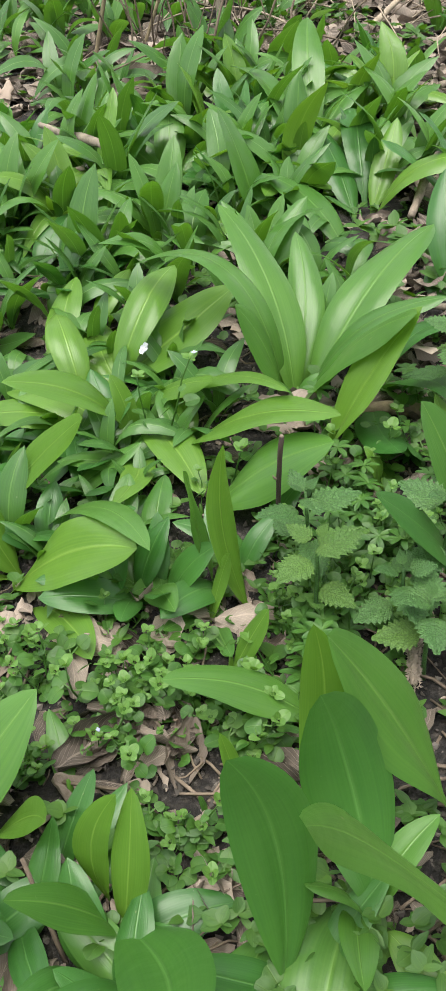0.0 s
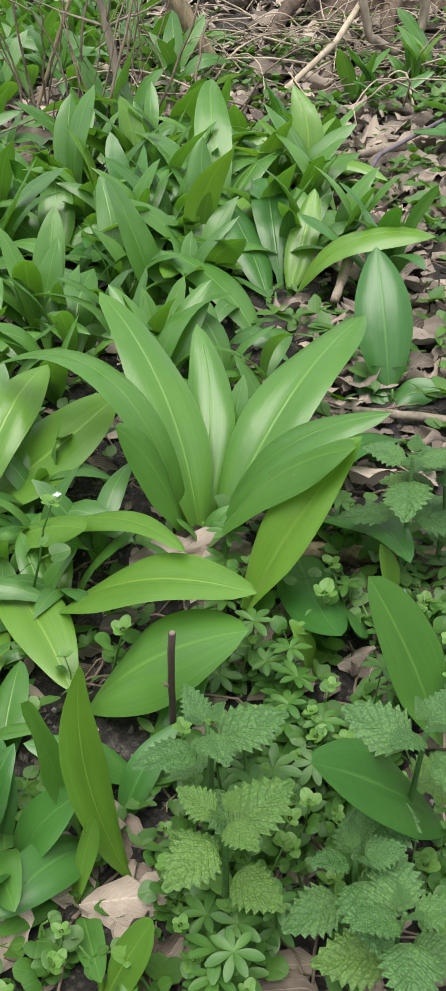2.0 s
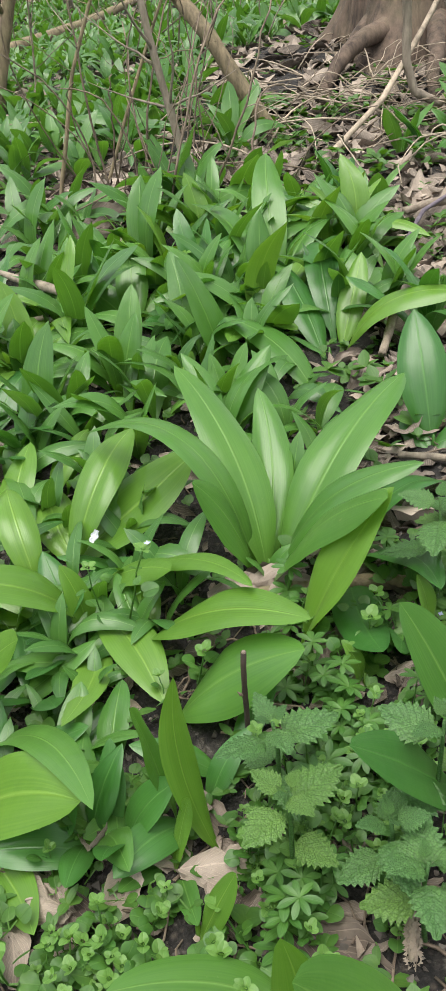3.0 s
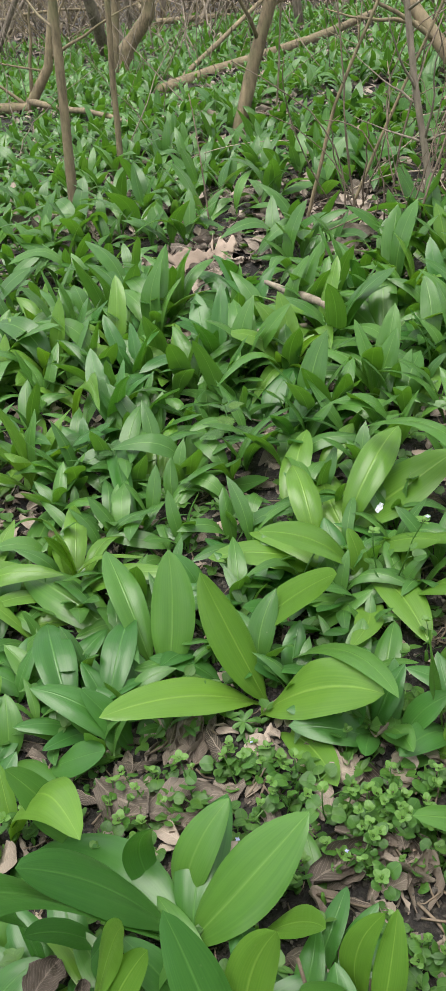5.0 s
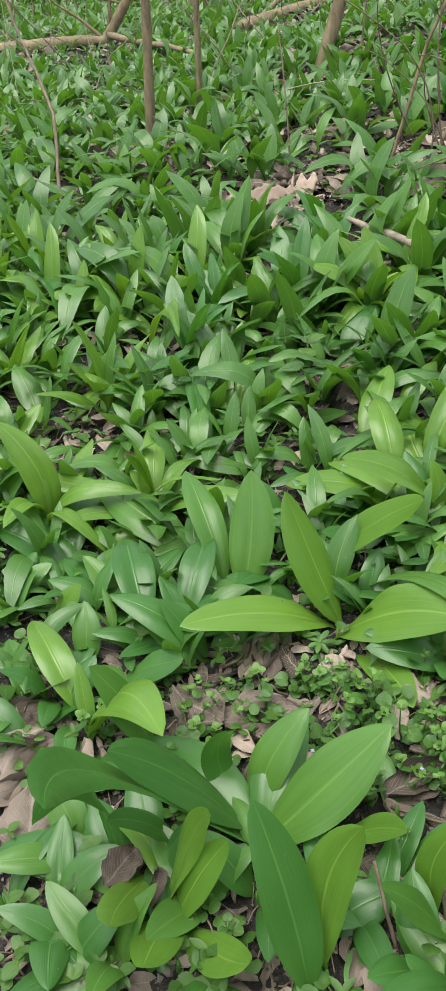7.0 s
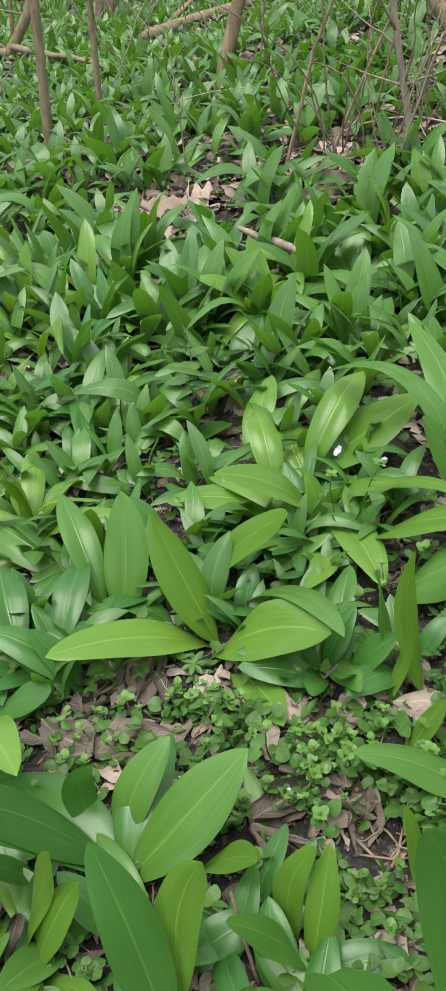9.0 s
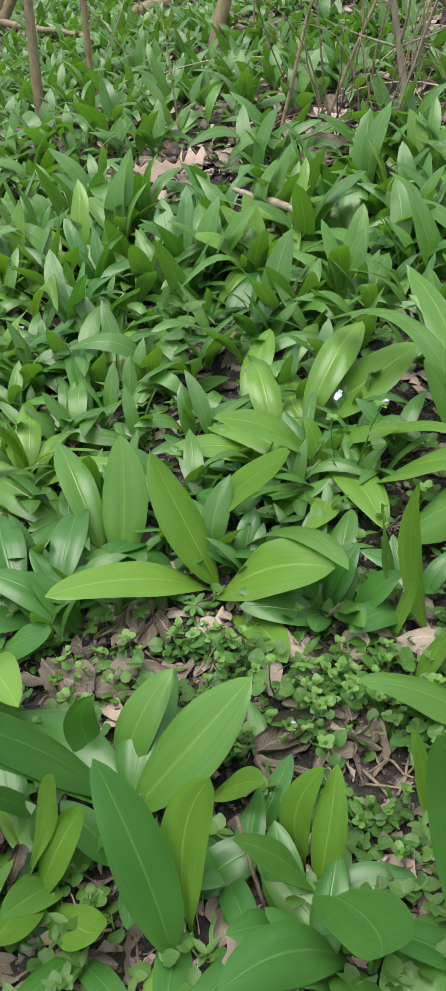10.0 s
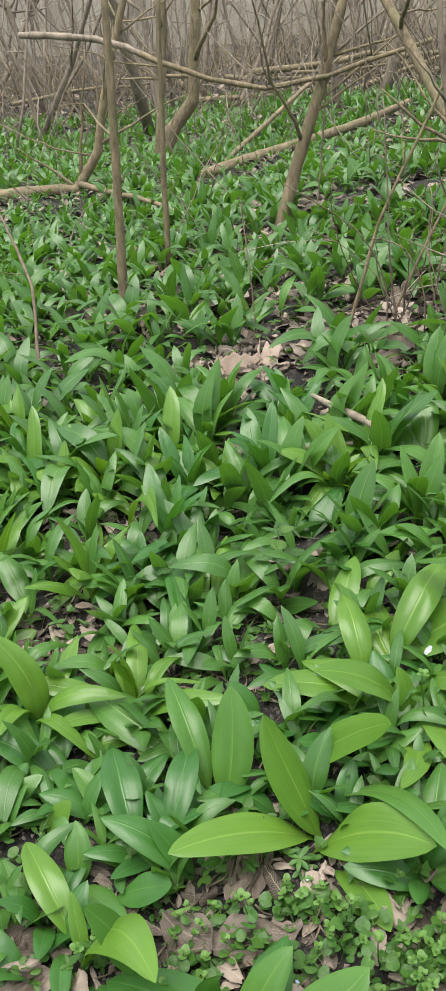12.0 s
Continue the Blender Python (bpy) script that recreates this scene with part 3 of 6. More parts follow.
garlic(-0.036, 0.371, [(-152, 0.06, 0.006, 0.096, 0.029, -20, -0.024)],
    LEAF, "low dark wild garlic leaf on dead leaves", seed=39)
HEROES.append((-0.036, 0.371, 0.036))
garlic(0.394, 0.624, [(148, 0.047, 0.102, 0.022, 0.038, -22, -0.028, 0.08, -0.006, -0.036)],
    LEAF, "bluish broad wild garlic leaf beside nettles", seed=40)
HEROES.append((0.394, 0.624, 0.023))
garlic(0.370, 0.558, [(-155, 0.095, 0.117, 0.027, 0.035, -28, -0.002, 0.08, 0.004, -0.006)],
    LEAF_DEEP, "dark wild garlic leaf lying under nettles", seed=41)
HEROES.append((0.370, 0.558, 0.060))
garlic(0.404, 0.688, [(144, 0.01, 0.051, 0.068, 0.017, -15, -0.002),
    (-20, 0.022, 0.015, 0.022, 0.011, 35, -0.042)],
    LEAF_LIGHT, "short bright wild garlic shoots", seed=42)
HEROES.append((0.404, 0.688, 0.020))
garlic(0.344, 0.657, [(105, 0.026, 0.013, 0.094, 0.013, -15, -0.007),
    (152, 0.009, 0.04, 0.149, 0.015, -15, 0.007)],
    LEAF_LIGHT, "short bright wild garlic shoots", seed=43)
HEROES.append((0.344, 0.657, 0.020))
garlic(0.492, 0.911, [(83, 0.08, 0.1, 0.089, 0.044, -10, 0.013),
    (-19, 0.044, 0.017, 0.089, 0.022, 50, 0.002),
    (108, 0.047, 0.012, 0.081, 0.023, -30, 0.033)],
    LEAF_DEEP, "tall single wild garlic leaf above the litter", seed=44)
HEROES.append((0.492, 0.911, 0.034))
garlic(0.465, 1.144, [(100, 0.133, 0.084, 0.057, 0.041, 6, -0.016, 0.08, -0.007, -0.008),
    (81, 0.172, 0.075, 0.207, 0.038, 2, 0.031, 0.08, 0.013, 0.019)],
    LEAF_DEEP, "wild garlic with a long dark leaf and pale upright one", seed=45)
HEROES.append((0.465, 1.144, 0.060))
garlic(0.485, 1.149, [(57, 0.089, 0.091, 0.052, 0.031, -4, -0.016, 0.08, -0.008, -0.006),
    (-25, 0.132, 0.078, 0.213, 0.048, 11, 0.001, 0.08, -0.006, -0.012)],
    LEAF_LIGHT, "pale green wild garlic with an arching leaf", seed=46)
HEROES.append((0.485, 1.149, 0.060))
garlic(0.440, 1.317, [(99, 0.023, 0.116, 0.069, 0.035, 0, 0.071),
    (116, 0.172, 0.066, 0.092, 0.052, 5, 0.032),
    (108, 0.216, 0.086, 0.167, 0.041, 15, 0.016),
    (44, 0.217, 0.092, 0.14, 0.038, -10, -0.029),
    (120, 0.103, 0.06, 0.076, 0.042, -25, -0.001),
    (82, 0.164, 0.147, 0.166, 0.041, 2, 0.033, 0.08, 0.019, 0.019),
    (82, 0.084, 0.107, 0.059, 0.027, 2, -0.007, 0.08, -0.003, 0.012)],
    LEAF, "tufted wild garlic at the edge of the litter", seed=47)
HEROES.append((0.440, 1.317, 0.060))
garlic(0.512, 1.290, [(80, 0.141, 0.041, 0.025, 0.05, -5, -0.017),
    (43, 0.14, 0.051, 0.151, 0.04, -5, 0.026)],
    LEAF, "broad upright wild garlic leaves", seed=48)
HEROES.append((0.512, 1.290, 0.060))
garlic(0.420, 1.063, [(121, 0.141, 0.061, 0.1, 0.04, -4, -0.046, 0.08, 0.007, -0.013)],
    LEAF, "wild garlic leaf leaning across dry stems", seed=49)
HEROES.append((0.420, 1.063, 0.060))
garlic(0.268, 1.342, [(83, 0.098, 0.087, 0.065, 0.041, 0, -0.011),
    (128, 0.109, 0.05, 0.061, 0.044, -25, 0.014),
    (42, 0.133, 0.048, 0.085, 0.044, 0, -0.02),
    (-47, 0.113, 0.034, 0.136, 0.044, 25, -0.043),
    (80, 0.149, 0.055, -0.052, 0.039, -5, 0.03, 0.08, -0.019, -0.004)],
    LEAF, "upright wild garlic among smaller plants", seed=50)
HEROES.append((0.268, 1.342, 0.060))
garlic(0.348, 1.167, [(144, 0.048, 0.135, 0.072, 0.046, -5, 0.017),
    (82, 0.07, 0.051, 0.081, 0.028, 0, -0.001)],
    LEAF, "arching wild garlic leaf", seed=51)
HEROES.append((0.348, 1.167, 0.054))
garlic(-0.300, 1.265, [(118, 0.197, 0.045, 0.224, 0.026, 10, -0.044),
    (-150, 0.014, 0.007, 0.073, 0.009, -60, 0.007),
    (99, 0.181, 0.059, 0.022, 0.034, -4, 0.022, 0.08, 0.001, 0.014)],
    LEAF_DEEP, "dark upright wild garlic leaves", seed=52)
HEROES.append((-0.300, 1.265, 0.060))
garlic(-0.186, 1.223, [(-61, 0.145, 0.09, 0.307, 0.025, 45, 0.111),
    (151, 0.138, 0.031, 0.163, 0.032, -4, -0.011, 0.08, 0.02, 0.037)],
    LEAF_LIGHT, "wild garlic with leaves arching fully over", seed=53)
HEROES.append((-0.186, 1.223, 0.060))
garlic(-0.206, 1.154, [(42, 0.05, 0.026, 0.098, 0.019, 20, 0.003),
    (-90, 0.109, 0.009, 0.07, 0.027, 0, 0.039),
    (-107, 0.129, 0.008, 0.084, 0.028, 10, -0.032),
    (109, 0.126, 0.009, 0.04, 0.027, 5, 0.029, 0.08, -0.001, 0.015),
    (82, 0.146, -0.023, 0.075, 0.042, 0, 0.021, 0.08, -0.002, 0.007),
    (-108, 0.085, -0.02, 0.035, 0.028, -7, -0.021, 0.08, -0.035, 0.024),
    (-152, 0.052, -0.053, 0.027, 0.028, -18, 0.013, 0.08, 0.006, 0.033)],
    LEAF_LIGHT, "small pale wild garlic rosette", seed=54)
HEROES.append((-0.206, 1.154, 0.060))
garlic(-0.293, 1.057, [(125, 0.082, 0.053, 0.078, 0.032, -5, -0.006),
    (101, 0.148, 0.004, 0.049, 0.037, -4, 0.018, 0.08, 0.01, 0.01)],
    LEAF, "broad wild garlic leaf", seed=55)
HEROES.append((-0.293, 1.057, 0.060))
garlic(-0.040, 0.981, [(96, 0.107, 0.047, 0.11, 0.023, 1, -0.001, 0.08, -0.008, 0.017),
    (81, 0.093, 0.054, 0.147, 0.022, -2, -0.028, 0.08, 0.003, 0.029)],
    LEAF_LIGHT, "upright pale wild garlic leaves", seed=56)
HEROES.append((-0.040, 0.981, 0.060))
garlic(-0.022, 0.844, [(105, 0.203, 0.018, -0.012, 0.028, 7, 0.043, 0.08, 0.004, 0.011)],
    LEAF_DEEP, "tall bluish wild garlic leaves side by side", seed=57)
HEROES.append((-0.022, 0.844, 0.060))
garlic(-0.020, 0.914, [(52, 0.11, 0.022, 0.19, 0.025, 2, 0.02, 0.08, -0.006, 0.012)],
    LEAF, "wild garlic with side-sweeping leaves", seed=58)
HEROES.append((-0.020, 0.914, 0.047))
garlic(0.018, 1.005, [(-31, 0.08, 0.031, -0.036, 0.029, 15, -0.009),
    (89, 0.106, 0.032, 0.032, 0.032, 2, -0.026, 0.08, -0.015, 0.009)],
    LEAF, "broad wild garlic leaves", seed=59)
HEROES.append((0.018, 1.005, 0.053))
garlic(0.109, 0.921, [(73, 0.102, 0.057, 0.121, 0.032, -5, -0.003, 0.08, -0.002, -0.007)],
    LEAF_LIGHT, "pale broad wild garlic leaf", seed=60)
HEROES.append((0.109, 0.921, 0.060))
garlic(0.144, 0.992, [(50, 0.072, 0.045, 0.189, 0.024, 8, -0.067, 0.08, 0.001, -0.012)],
    LEAF_LIGHT, "pale leaning wild garlic leaf", seed=61)
HEROES.append((0.144, 0.992, 0.033))
garlic(-0.301, 0.943, [(52, 0.064, 0.059, 0.098, 0.028, 10, 0.005),
    (37, 0.061, 0.019, 0.068, 0.026, 35, -0.013),
    (71, 0.093, 0.031, 0.12, 0.027, 2, -0.032, 0.08, -0.009, 0.014)],
    LEAF_LIGHT, "yellow-green wild garlic leaf", seed=62)
HEROES.append((-0.301, 0.943, 0.037))
garlic(-0.167, 0.885, [(78, 0.112, 0.026, 0.037, 0.031, 8, 0.032, 0.08, -0.006, 0)],
    LEAF, "wild garlic leaf over bare litter", seed=63)
HEROES.append((-0.167, 0.885, 0.050))
garlic(-0.064, 1.234, [(109, 0.075, 0.051, 0.077, 0.028, 0, 0.006),
    (-49, 0.077, 0.019, 0.134, 0.022, 0, 0.004),
    (138, 0.086, 0.028, 0.068, 0.025, 10, 0.026),
    (54, 0.084, 0.037, 0.076, 0.026, -10, -0.018)],
    LEAF, "wild garlic with narrow leaves", seed=64)
HEROES.append((-0.064, 1.234, 0.048))
garlic(0.031, 1.128, [(96, 0.127, 0.039, -0.003, 0.027, 2, -0.014, 0.08, -0.011, -0.004)],
    LEAF, "upright wild garlic leaf", seed=65)
HEROES.append((0.031, 1.128, 0.041))
garlic(0.089, 1.151, [(56, 0.088, 0.049, 0.104, 0.034, 10, 0.019),
    (-29, 0.086, 0.028, 0.039, 0.032, 25, -0.019),
    (121, 0.106, 0.032, 0.028, 0.032, -11, 0.009, 0.08, 0.003, -0.012)],
    LEAF_DEEP, "spreading dark wild garlic", seed=66)
HEROES.append((0.089, 1.151, 0.048))
garlic(0.141, 1.158, [(62, 0.072, 0.044, 0.089, 0.035, 15, 0.005),
    (-27, 0.07, 0.028, 0.11, 0.032, 45, 0.008)],
    LEAF, "broad wild garlic leaves", seed=67)
HEROES.append((0.141, 1.158, 0.043))
garlic(0.217, 1.252, [(124, 0.084, 0.05, 0.073, 0.039, -25, -0),
    (125, 0.159, 0.013, 0.036, 0.049, 0, 0.084)],
    LEAF_DEEP, "dark leaning wild garlic leaves", seed=68)
HEROES.append((0.217, 1.252, 0.060))
garlic(0.095, 0.339, [(102, 0.035, 0.01, 0.101, 0.019, 0, -0.016)],
    LEAF, "wild garlic leaf low over the soil", seed=69)
HEROES.append((0.095, 0.339, 0.021))
garlic(0.152, 0.297, [(135, 0.022, 0.01, 0.086, 0.011, -15, 0.001)],
    LEAF_LIGHT, "pointed bright wild garlic leaf", seed=70)
HEROES.append((0.152, 0.297, 0.020))
garlic(-0.016, 0.360, [(121, 0.044, 0.011, 0.1, 0.024, -10, 0.008)],
    LEAF_DEEP, "short broad wild garlic leaves", seed=71)
HEROES.append((-0.016, 0.360, 0.028))
garlic(0.114, 0.382, [(60, 0.067, 0.01, 0.142, 0.025, 5, -0.022)],
    LEAF_DEEP, "wild garlic leaves beside bare soil", seed=72)
HEROES.append((0.114, 0.382, 0.031))
garlic(-0.059, 0.423, [(133, 0.051, 0.01, 0.102, 0.023, -10, 0.009)],
    LEAF_DEEP, "dark wild garlic leaves in a tuft", seed=73)
HEROES.append((-0.059, 0.423, 0.020))
garlic(0.051, 0.723, [(-34, 0.111, 0.126, 0.022, 0.035, 34, 0.097, 0.08, -0.004, -0.008)],
    LEAF_LIGHT, "twisted pale wild garlic leaf held upright", seed=100)
HEROES.append((0.051, 0.723, 0.040))
garlic(0.105, 0.722, [(10, 0.074, 0.039, 0.005, 0.025, 6, -0.013, 0.08, -0.001, -0.001)],
    LEAF, "wild garlic leaf leaning over dead leaves", seed=101)
HEROES.append((0.105, 0.722, 0.040))
garlic(0.088, 0.685, [(-59, 0.16, 0.094, 0.105, 0.023, 2, 0.09, 0.08, -0, 0)],
    LEAF, "wild garlic with a leaf arching over its neighbour", seed=102)
HEROES.append((0.088, 0.685, 0.040))
garlic(0.023, 0.462, [(46, 0.048, 0.072, 0.115, 0.028, 9, 0.043, 0.08, 0, -0.002)],
    LEAF, "grey-green wild garlic leaf leaning up", seed=103)
HEROES.append((0.023, 0.462, 0.040))
garlic(0.025, 0.442, [(18, 0.087, 0.093, 0.038, 0.043, 15, -0.04, 0.08, -0.002, -0.002)],
    LEAF, "broad mid-green wild garlic leaf with a pale midrib", seed=104)
HEROES.append((0.025, 0.442, 0.040))
garlic(0.067, 0.363, [(34, 0.019, 0.123, 0.032, 0.029, 17, 0.101, 0.08, 0.002, -0.006)],
    LEAF_LIGHT, "bright yellow-green wild garlic leaf", seed=105)
HEROES.append((0.067, 0.363, 0.040))
garlic(0.070, 0.442, [(-47, 0.064, 0.084, 0.019, 0.019, 26, 0.083, 0.08, -0.004, -0.002)],
    LEAF_LIGHT, "small wild garlic leaf bending over", seed=106)
HEROES.append((0.070, 0.442, 0.040))
garlic(0.139, 0.374, [(-161, 0.049, 0.081, 0.041, 0.021, -9, -0.038, 0.08, 0.001, -0.001)],
    LEAF, "low wild garlic leaf over soil", seed=107)
HEROES.append((0.139, 0.374, 0.040))
garlic(0.246, 0.440, [(177, 0.091, 0.059, 0.061, 0.028, -4, -0.081, 0.08, 0.012, 0.023)],
    LEAF, "wild garlic with one leaf reaching out level", seed=108)
HEROES.append((0.246, 0.440, 0.040))
garlic(-0.156, 1.297, [(-79, 0.109, 0.043, 0.371, 0.026, -4, 0.041, 0.08, 0, 0)],
    LEAF_LIGHT, "wild garlic leaf arching over and hanging down", seed=109)
HEROES.append((-0.156, 1.297, 0.040))
garlic(-0.047, 0.889, [(103, 0.226, 0.029, 0.144, 0.024, 2, 0.031, 0.08, 0, -0)],
    LEAF_DEEP, "tall bluish wild garlic leaf", seed=110)
HEROES.append((-0.047, 0.889, 0.040))
garlic(0.317, 1.182, [(138, 0.122, 0.001, 0.118, 0.036, -12, -0.014, 0.08, 0, -0.002)],
    LEAF, "wild garlic with one level arching leaf", seed=111)
HEROES.append((0.317, 1.182, 0.040))
garlic(0.269, 1.084, [(65, 0.107, 0.036, 0.017, 0.031, -6, 0.006, 0.08, 0.001, -0)],
    LEAF_LIGHT, "upright yellowish wild garlic leaf", seed=112)
HEROES.append((0.269, 1.084, 0.040))
garlic(-0.054, 0.519, [(178, 0.04, 0.088, 0.019, 0.029, -16, -0.048, 0.08, 0.001, -0.002)],
    LEAF, "broad young wild garlic leaf beside litter", seed=113)
HEROES.append((-0.054, 0.519, 0.040))
garlic(0.202, 0.619, [(-144, 0.057, 0.015, -0.013, 0.019, -19, -0.003, 0.08, 0.001, 0.001)],
    LEAF, "low wild garlic leaf lying over litter", seed=114)
HEROES.append((0.202, 0.619, 0.040))
garlic(0.221, 0.622, [(-172, 0.052, 0.021, 0.004, 0.017, -7, 0.001, 0.08, 0.001, -0)],
    LEAF, "low wild garlic leaf lying level", seed=115)
HEROES.append((0.221, 0.622, 0.040))
garlic(-0.060, 0.730, [(-175, 0.094, -0.045, 0.253, 0.03, -14, -0.005, 0.08, -0.026, 0.051)],
    LEAF_LIGHT, "yellowish wild garlic leaf arching over", seed=116)
HEROES.append((-0.060, 0.730, 0.040))
garlic(-0.160, 0.700, [(14, 0.047, 0.046, 0.035, 0.018, 9, 0.019, 0.08, -0.004, 0.016)],
    LEAF, "bright wild garlic leaf beside a dark tuft", seed=117)
HEROES.append((-0.160, 0.700, 0.040))


def clear_of_heroes(x, y, gap):
    return all((x - a) ** 2 + (y - b) ** 2 > (gap + r) ** 2 for a, b, r in HEROES)


# bare stretches of litter: (x, y, half-width, half-depth)
BARE = [(-0.02, 1.73, 0.085, 0.07), (0.07, 0.55, 0.20, 0.05), (-0.01, 1.42, 0.05, 0.15), (-0.03, 1.84, 0.14, 0.09), (-0.225, 0.96, 0.055, 0.07), (-0.17, 0.54, 0.07, 0.05), (0.74, 1.85, 0.24, 0.38), (0.72, 1.25, 0.17, 0.36),
        (0.25, 1.95, 0.28, 0.15), (0.10, 2.22, 0.12, 0.08), (0.30, 0.60, 0.12, 0.06), (0.17, 0.42, 0.05, 0.06), (0.60, 1.02, 0.09, 0.10), (0.10, 0.48, 0.08, 0.05), (0.15, 1.50, 0.08, 0.08),
        (-0.36, 2.30, 0.07, 0.12), (-0.28, 2.66, 0.06, 0.12), (0.02, 2.90, 0.08, 0.14), (0.36, 0.72, 0.10, 0.05), (-0.15, 2.12, 0.12, 0.05), (-0.02, 1.63, 0.07, 0.09), (0.24, 1.66, 0.07, 0.06), (-0.27, 2.20, 0.05, 0.07), (0.225, 2.53, 0.05, 0.07), (0.52, 0.93, 0.10, 0.11), (0.42, 0.80, 0.08, 0.05)]


def bareness(x, y):
    return max((1 - min(1.0, ((x - a) / w) ** 2 + ((y - b) / d) ** 2) for a, b, w, d in BARE), default=0)


def under_leaves():
    """Short dark garlic leaves, low under the broad ones."""
    r = random.Random(66)
    spots = []
    for x, y, w, d, count in ((-0.05, 0.40, 0.09, 0.05, 9), (0.06, 0.375, 0.06, 0.03, 5), (0.17, 0.335, 0.08, 0.03, 6), (-0.04, 0.65, 0.09, 0.05, 9), (-0.17, 0.70, 0.06, 0.06, 7), (0.10, 0.70, 0.09, 0.05, 9),
                              (0.20, 0.62, 0.05, 0.04, 7), (0.15, 0.80, 0.07, 0.06, 8), (-0.13, 0.56, 0.05, 0.03, 4), (0.02, 0.80, 0.08, 0.05, 7)):
        spots += [(x + w * r.uniform(-1, 1), y + d * r.uniform(-1, 1)) for _ in range(count)]
    for k, (x, y) in enumerate(spots):
        turn = r.uniform(0, 360)
        leaves = []
        for i in range(r.choice((2, 3, 3))):
            lie = r.uniform(0.0, 1.0)
            leaves.append((turn + i * 130 + r.uniform(-40, 40), 0.03 + 0.045 * lie, 0.05 - 0.035 * lie, r.uniform(0.04, 0.18), r.uniform(0.015, 0.026), r.uniform(-25, 25), r.uniform(-0.05, 0.05)))
        garlic(x, y, leaves, (LEAF_DEEP, LEAF_DEEP, LEAF)[k % 3], "short dark green wild garlic under taller leaves", seed=900 + k)


under_leaves()


def plant_kinds():
    kinds = []
    rng = random.Random(7)
    for k, mat in enumerate((LEAF, LEAF, LEAF_DEEP, LEAF_LIGHT, LEAF, LEAF_DEEP, LEAF, LEAF_LIGHT)):
        plant = new("wild_garlic_plant")
        for shape in random_leaves(rng, 0.145 + 0.008 * k, 7 + k % 4, (0.14, 1.0), 0.95):
            one_leaf(rng, mat, plant, na=14, nc=6, **shape)
        tones = {LEAF: "mid-green", LEAF_DEEP: "dark bluish-green", LEAF_LIGHT: "yellowish-green"}
        kinds.append(tagged(plant, tones[mat] + " wild garlic plant rising from the leaf litter", "wild garlic", "wild garlic plants on the woodland floor"))
    return kinds


def scatter_garlic():
    rng = random.Random(24)
    kinds, used, placed, tries = plant_kinds(), set(), [], 0
    while len(placed) < 125 and tries < 20000:
        tries += 1
        y = 0.80 + 0.75 * rng.random() ** 0.85
        x = 0.12 + rng.uniform(-1, 1) * (0.32 * y + 0.25)
        if bareness(x, y) > 0.15 or not clear_of_heroes(x, y, 0.03 if y < 1.25 else 0.015) or (y < 0.98 and x > -0.02) or (x > 0.36 and y < 1.12) or any((x - a) ** 2 + (y - b) ** 2 < 0.0026 for a, b in placed):
            continue
        placed.append((x, y))
        k = rng.randrange(len(kinds))
        size = rng.uniform(0.42, 0.70)
        m = Matrix.LocRotScale((x, y, ground_at(x, y) - 0.004), Euler((rng.uniform(-0.12, 0.12), rng.uniform(-0.12, 0.12), rng.uniform(0, 6.28))), None)
        if k in used:
            plant = copy_thing(kinds[k], m)
        else:
            plant = kinds[k]
            plant.matrix_basis = m
            used.add(k)
        plant.scale = (size, size, size * rng.uniform(0.85, 1.15))
    return placed


